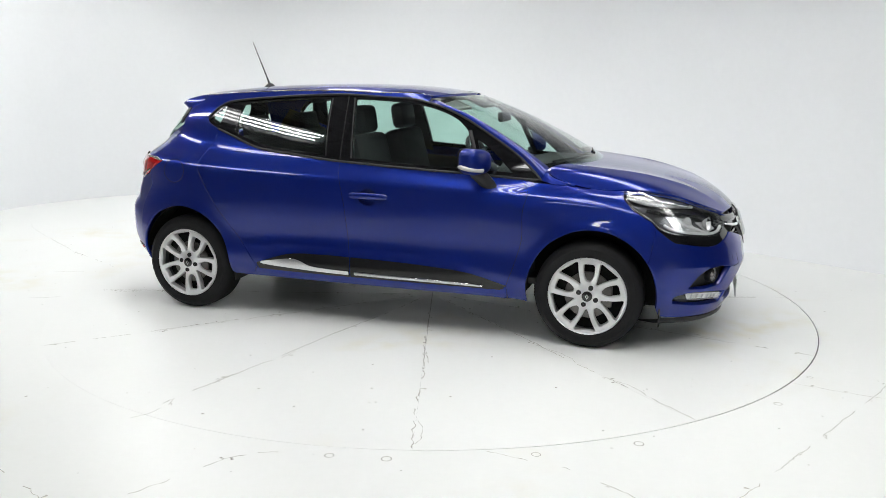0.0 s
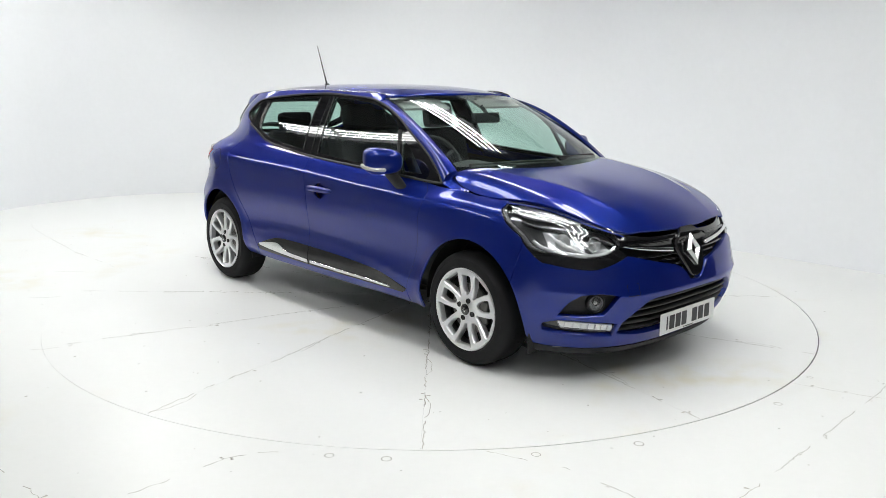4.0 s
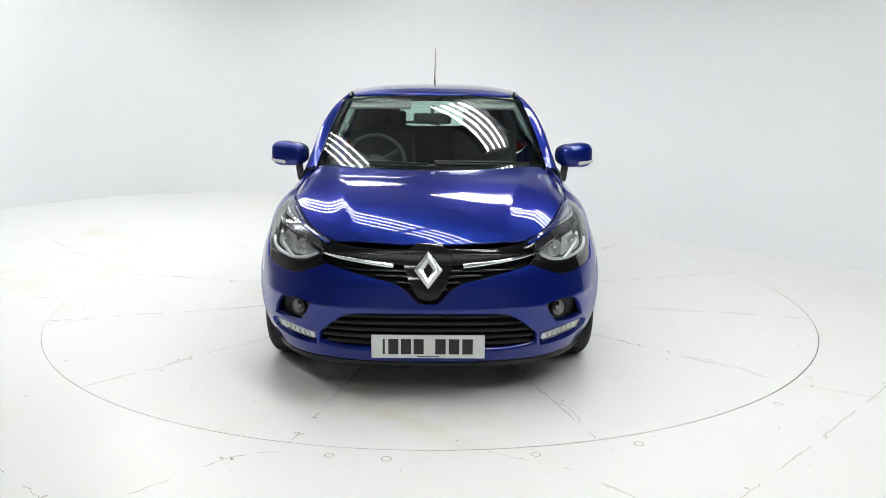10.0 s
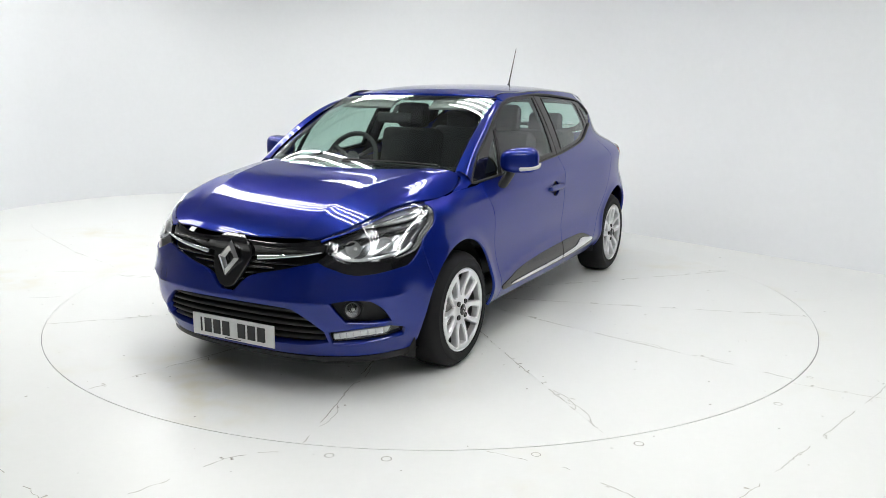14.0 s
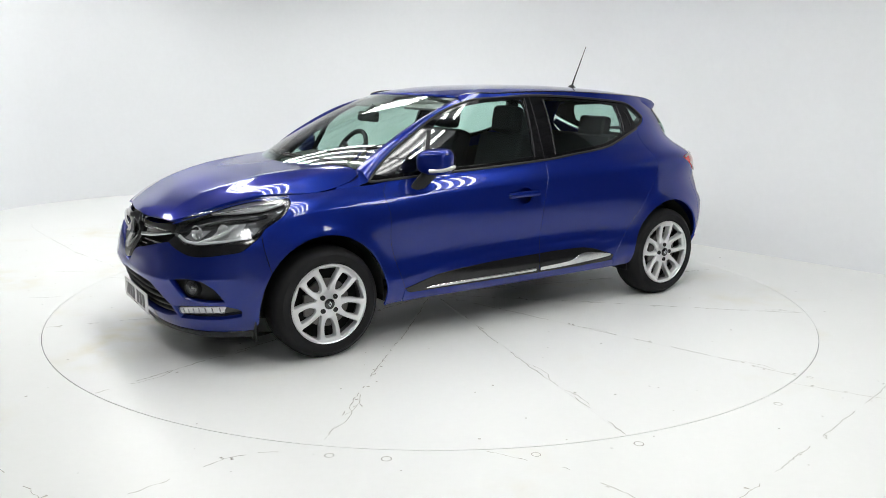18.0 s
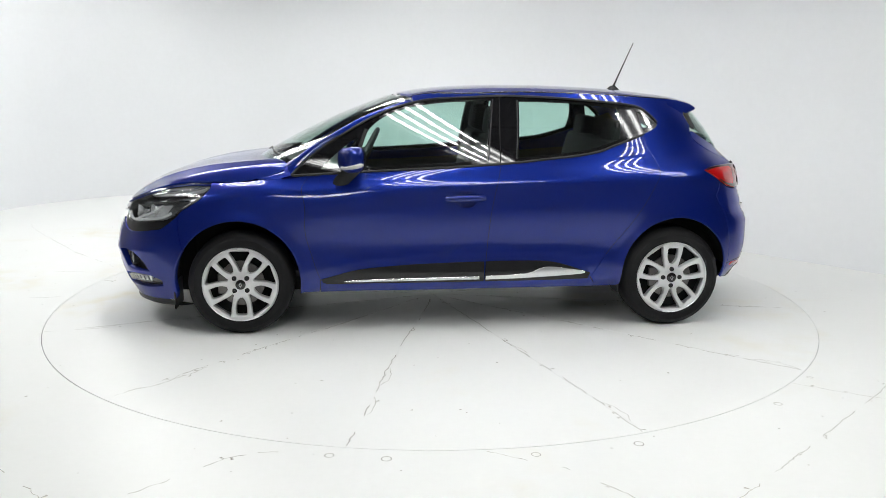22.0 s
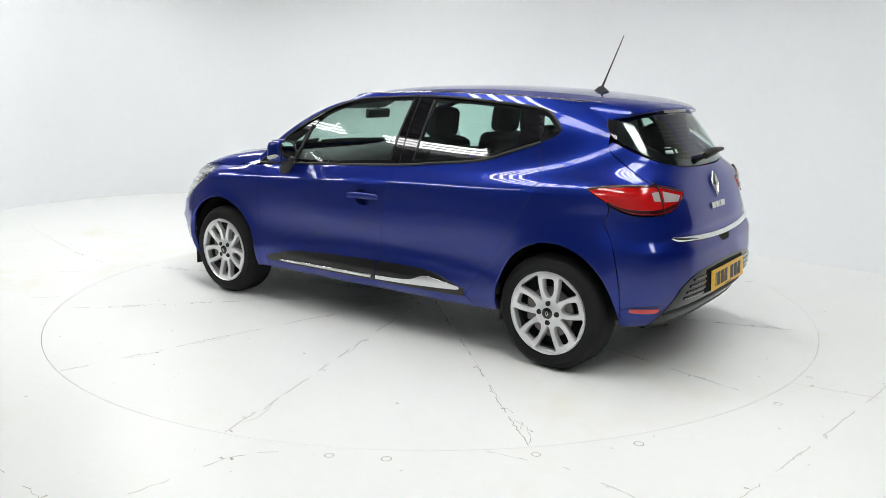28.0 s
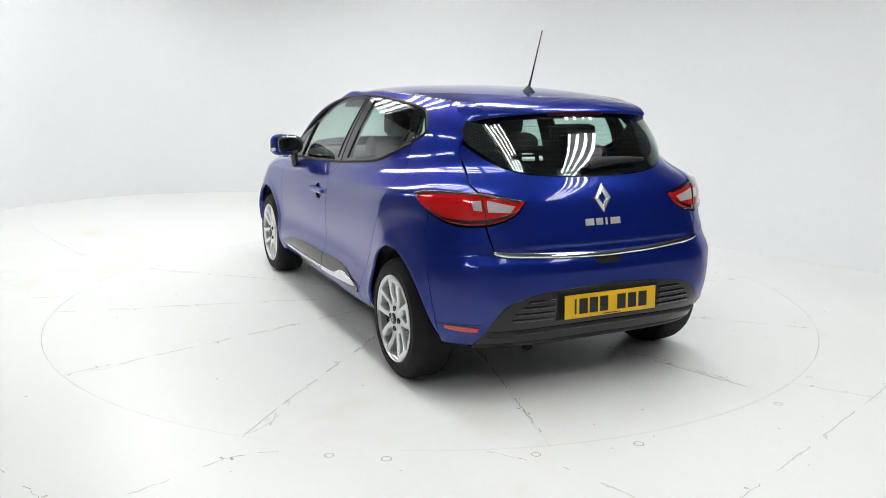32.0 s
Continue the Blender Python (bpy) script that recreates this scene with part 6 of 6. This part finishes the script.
def build_underside(car):
    for x, rx in ((.012, .368), (-2.605, .36)):
        for sy in (1, -1):
            bm = bmesh.new()
            rings = []
            for a in np.linspace(-4, 184, 25) if x > -1 else np.linspace(-4, 172, 25):
                c, s = math.cos(radians(a)), math.sin(radians(a))
                rings.append([bm.verts.new(X((x + (rx + .012 * i) * c, sy * y, .31 + (rx + .01 * i) * s))) for i, y in enumerate((.80, .78, .56) if x > -1 else (.775, .755, .56))])
            for p, q in zip(rings, rings[1:]):
                for k in range(2):
                    bm.faces.new((p[k], p[k + 1], q[k + 1], q[k]))
            part("arch_liner", bm, LINER, car, "black wheel arch liner")
    bm = bmesh.new()
    for x0, x1, w, z0, z1 in ((-.40, -2.22, .72, .225, .30), (.30, -.36, .56, .19, .70), (.62, .28, .55, .20, .55), (-2.2, -3.0, .56, .24, .70)):
        box(bm, -AXIS_X + min(x0, x1), -AXIS_X + max(x0, x1), -w, w, z0, z1, .02)
    part("underbody", bm, LINER, car, "dark underbody")
    bm = bmesh.new()
    tube(bm, [X((-2.7, .30, .25)), X((-2.95, .32, .24)), X((-3.03, .33, .215))], .022, 14)
    part("exhaust", bm, LINER, car, "dark exhaust pipe")
    for sy in (1, -1):
        bm = bmesh.new()
        box(bm, .385 - AXIS_X, .393 - AXIS_X, min(sy * .58, sy * .79), max(sy * .58, sy * .79), .145, .30, .002)
        part("air_deflector", bm, BLACK_TRIM, car)
        bm = bmesh.new()
        box(bm, -2.275 - AXIS_X, -2.265 - AXIS_X, min(sy * .66, sy * .80), max(sy * .66, sy * .80), .20, .30, .002)
        part("mud_flap", bm, BLACK_TRIM, car)


# ---- cabin ----
def build_cabin(car):
    bm = bmesh.new()
    s = np.linspace(-1, 1, 25)
    rows = []
    for t, (x, z) in enumerate(((-.10, .965), (-.30, .985), (-.48, .985), (-.60, .955), (-.64, .88), (-.60, .70), (-.62, .55))):
        rows.append(np.stack([np.full(25, x) - .04 * np.abs(s) ** 4 * (t == 0), .68 * s, z - .03 * np.abs(s) ** 6 + (.035 * np.exp(-((s + .53) / .22) ** 2) if 1 < t < 5 else 0)], 1))
    body_part("dashboard", [loft(rows, True)], CABIN, car, "dark plastic dashboard")
    bm.free()
    # steering wheel on the right-hand side
    m = at((-.74, -.36, .965)) @ Matrix.Rotation(radians(62), 4, "Y")
    bm = bmesh.new()
    ring = [Vector((.185 * math.cos(a), .185 * math.sin(a), 0)) for a in np.linspace(0, 2 * math.pi, 41)]
    tube(bm, ring, .016, 10, caps=False)
    for a in (0, 120, 240):
        c, q = math.cos(radians(a)), math.sin(radians(a))
        tube(bm, [(0, 0, -.02), (.17 * c, .17 * q, 0)], .016, 8)
    bmesh.ops.create_uvsphere(bm, u_segments=16, v_segments=8, radius=.06, matrix=Matrix.Diagonal((1, 1, .4, 1)))
    bmesh.ops.transform(bm, matrix=m, verts=bm.verts)
    part("steering_wheel", bm, CABIN, car, "black three-spoke steering wheel")
    bm = bmesh.new()
    tube(bm, [X((-.50, -.36, .86)), X((-.72, -.36, .955))], .035, 12)
    part("steering_column", bm, CABIN, car)
    for y in (.36, -.36):
        bm = bmesh.new()
        box(bm, -.26, .26, -.25, .25, -.08, .08, .05, at((-1.20, y, .50)))
        seat = part("front_seat", bm, FABRIC, car, "dark fabric front seat")
        bm = bmesh.new()
        box(bm, -.075, .075, -.235, .235, -.32, .34, .06, at((-1.47, y, .80)) @ Matrix.Rotation(radians(-14), 4, "Y"))
        part("backrest", bm, FABRIC, seat)
        bm = bmesh.new()
        box(bm, -.055, .055, -.12, .12, -.09, .09, .05, at((-1.545, y, 1.225)) @ Matrix.Rotation(radians(-8), 4, "Y"))
        part("headrest", bm, FABRIC, seat)
        for d in (-.06, .06):
            bm = bmesh.new()
            tube(bm, [X((-1.53, y + d, 1.08)), X((-1.545, y + d, 1.20))], .007, 6)
            part("headrest_post", bm, STEEL, seat)
    bm = bmesh.new()
    box(bm, -.22, .22, -.62, .62, -.09, .09, .05, at((-1.98, 0, .52)))
    bench = part("rear_bench", bm, FABRIC, car, "dark fabric rear bench")
    bm = bmesh.new()
    box(bm, -.06, .06, -.60, .60, -.30, .30, .06, at((-2.25, 0, .82)) @ Matrix.Rotation(radians(-14), 4, "Y"))
    part("bench_back", bm, FABRIC, bench)
    for y in (.36, -.36):
        bm = bmesh.new()
        box(bm, -.045, .045, -.13, .13, -.075, .075, .035, at((-2.33, y, 1.16)) @ Matrix.Rotation(radians(-10), 4, "Y"))
        part("headrest", bm, FABRIC, bench)
    bm = bmesh.new()
    box(bm, -2.96 - AXIS_X, -2.36 - AXIS_X, -.50, .50, .955, .975, .006)
    part("parcel_shelf", bm, CABIN, car, "dark parcel shelf")
    # rear-view mirror
    bm = bmesh.new()
    box(bm, -.018, .018, -.115, .115, -.032, .032, .014, at((-.70, 0, 1.245)) @ Matrix.Rotation(radians(-8), 4, "Y"))
    tube(bm, [X((-.69, 0, 1.27)), X((-.74, 0, 1.315))], .012, 8)
    part("interior_mirror", bm, CABIN, car, "black interior mirror")
    # inner door panels, headliner and pillar trims
    for side in (False, True):
        p = chart([s_([(-.45, .905), (-1.5, .950), (-2.1, 1.0), (-2.5, 1.03)]), s_([(-2.5, 1.03), (-2.45, .8), (-2.25, .45)]), s_([(-2.25, .45), (-2.2, .30), (-1.4, .28), (-.5, .28)]), s_([(-.5, .28), (-.45, .6), (-.45, .905)])])
        body_part("door_panel", [on_body([p], lift=-.055, h=.06, flange=0)], CABIN, car, "dark inner door trim", mirror=side)
        p = chart([s_([(-2.42, 1.20), (-2.50, 1.24), (-2.58, 1.28)]), s_([(-2.58, 1.28), (-2.72, 1.10), (-2.80, .98)]), s_([(-2.80, .98), (-2.5, 1.0), (-2.30, 1.03)]), s_([(-2.30, 1.03), (-2.36, 1.14), (-2.42, 1.20)])])
        body_part("pillar_trim", [on_body([p], lift=-.05, h=.05, flange=0)], CABIN, car, mirror=side)
        p = chart([s_([(-1.50, 1.36), (-1.47, 1.15), (-1.44, .96)]), s_([(-1.44, .96), (-1.60, .98)]), s_([(-1.60, .98), (-1.60, 1.2), (-1.63, 1.36)]), s_([(-1.63, 1.36), (-1.50, 1.36)])])
        body_part("pillar_trim", [on_body([p], lift=-.035, h=.05, flange=0)], CABIN, car, mirror=side)
    edge = [(-1.0, -.46), (-1.0, .46), (-1.3, .50), (-2.1, .50), (-2.6, .44), (-2.6, -.44), (-2.1, -.50), (-1.3, -.50)]
    body_part("headliner", [on_field([np.array(edge)], lambda x, y: roof(x, y) - .035, h=.12, flange=0)], HEADLINER, car, "grey fabric headliner")
    for y in (.33, -.33):
        bm = bmesh.new()
        box(bm, -.075, .075, -.19, .19, -.008, .008, .004, at((-.95, y, 1.330)) @ Matrix.Rotation(radians(24), 4, "Y"))
        part("sun_visor", bm, HEADLINER, car, "grey sun visor")
    bm = bmesh.new()
    box(bm, -2.9 - AXIS_X, .0 - AXIS_X, -.66, .66, .30, .34, .01)
    part("cabin_floor", bm, CABIN, car, "dark cabin carpet")


build_front(car)
build_rear(car)
build_flanks(car)
for wx, sy, turn, bolts in ((0, 1, 270, 45), (0, -1, 88, 69), (-2.589, 1, 90, 0), (-2.589, -1, 64, 78)):
    build_wheel(car, wx, sy, turn, bolts)
build_underside(car)
build_cabin(car)


def motions():
    rows = [(t, pose(0, 0, 0, 0, 0, a)) for t, a in TURN]
    walk(platform, rows)
    walk(car, rows)


motions()
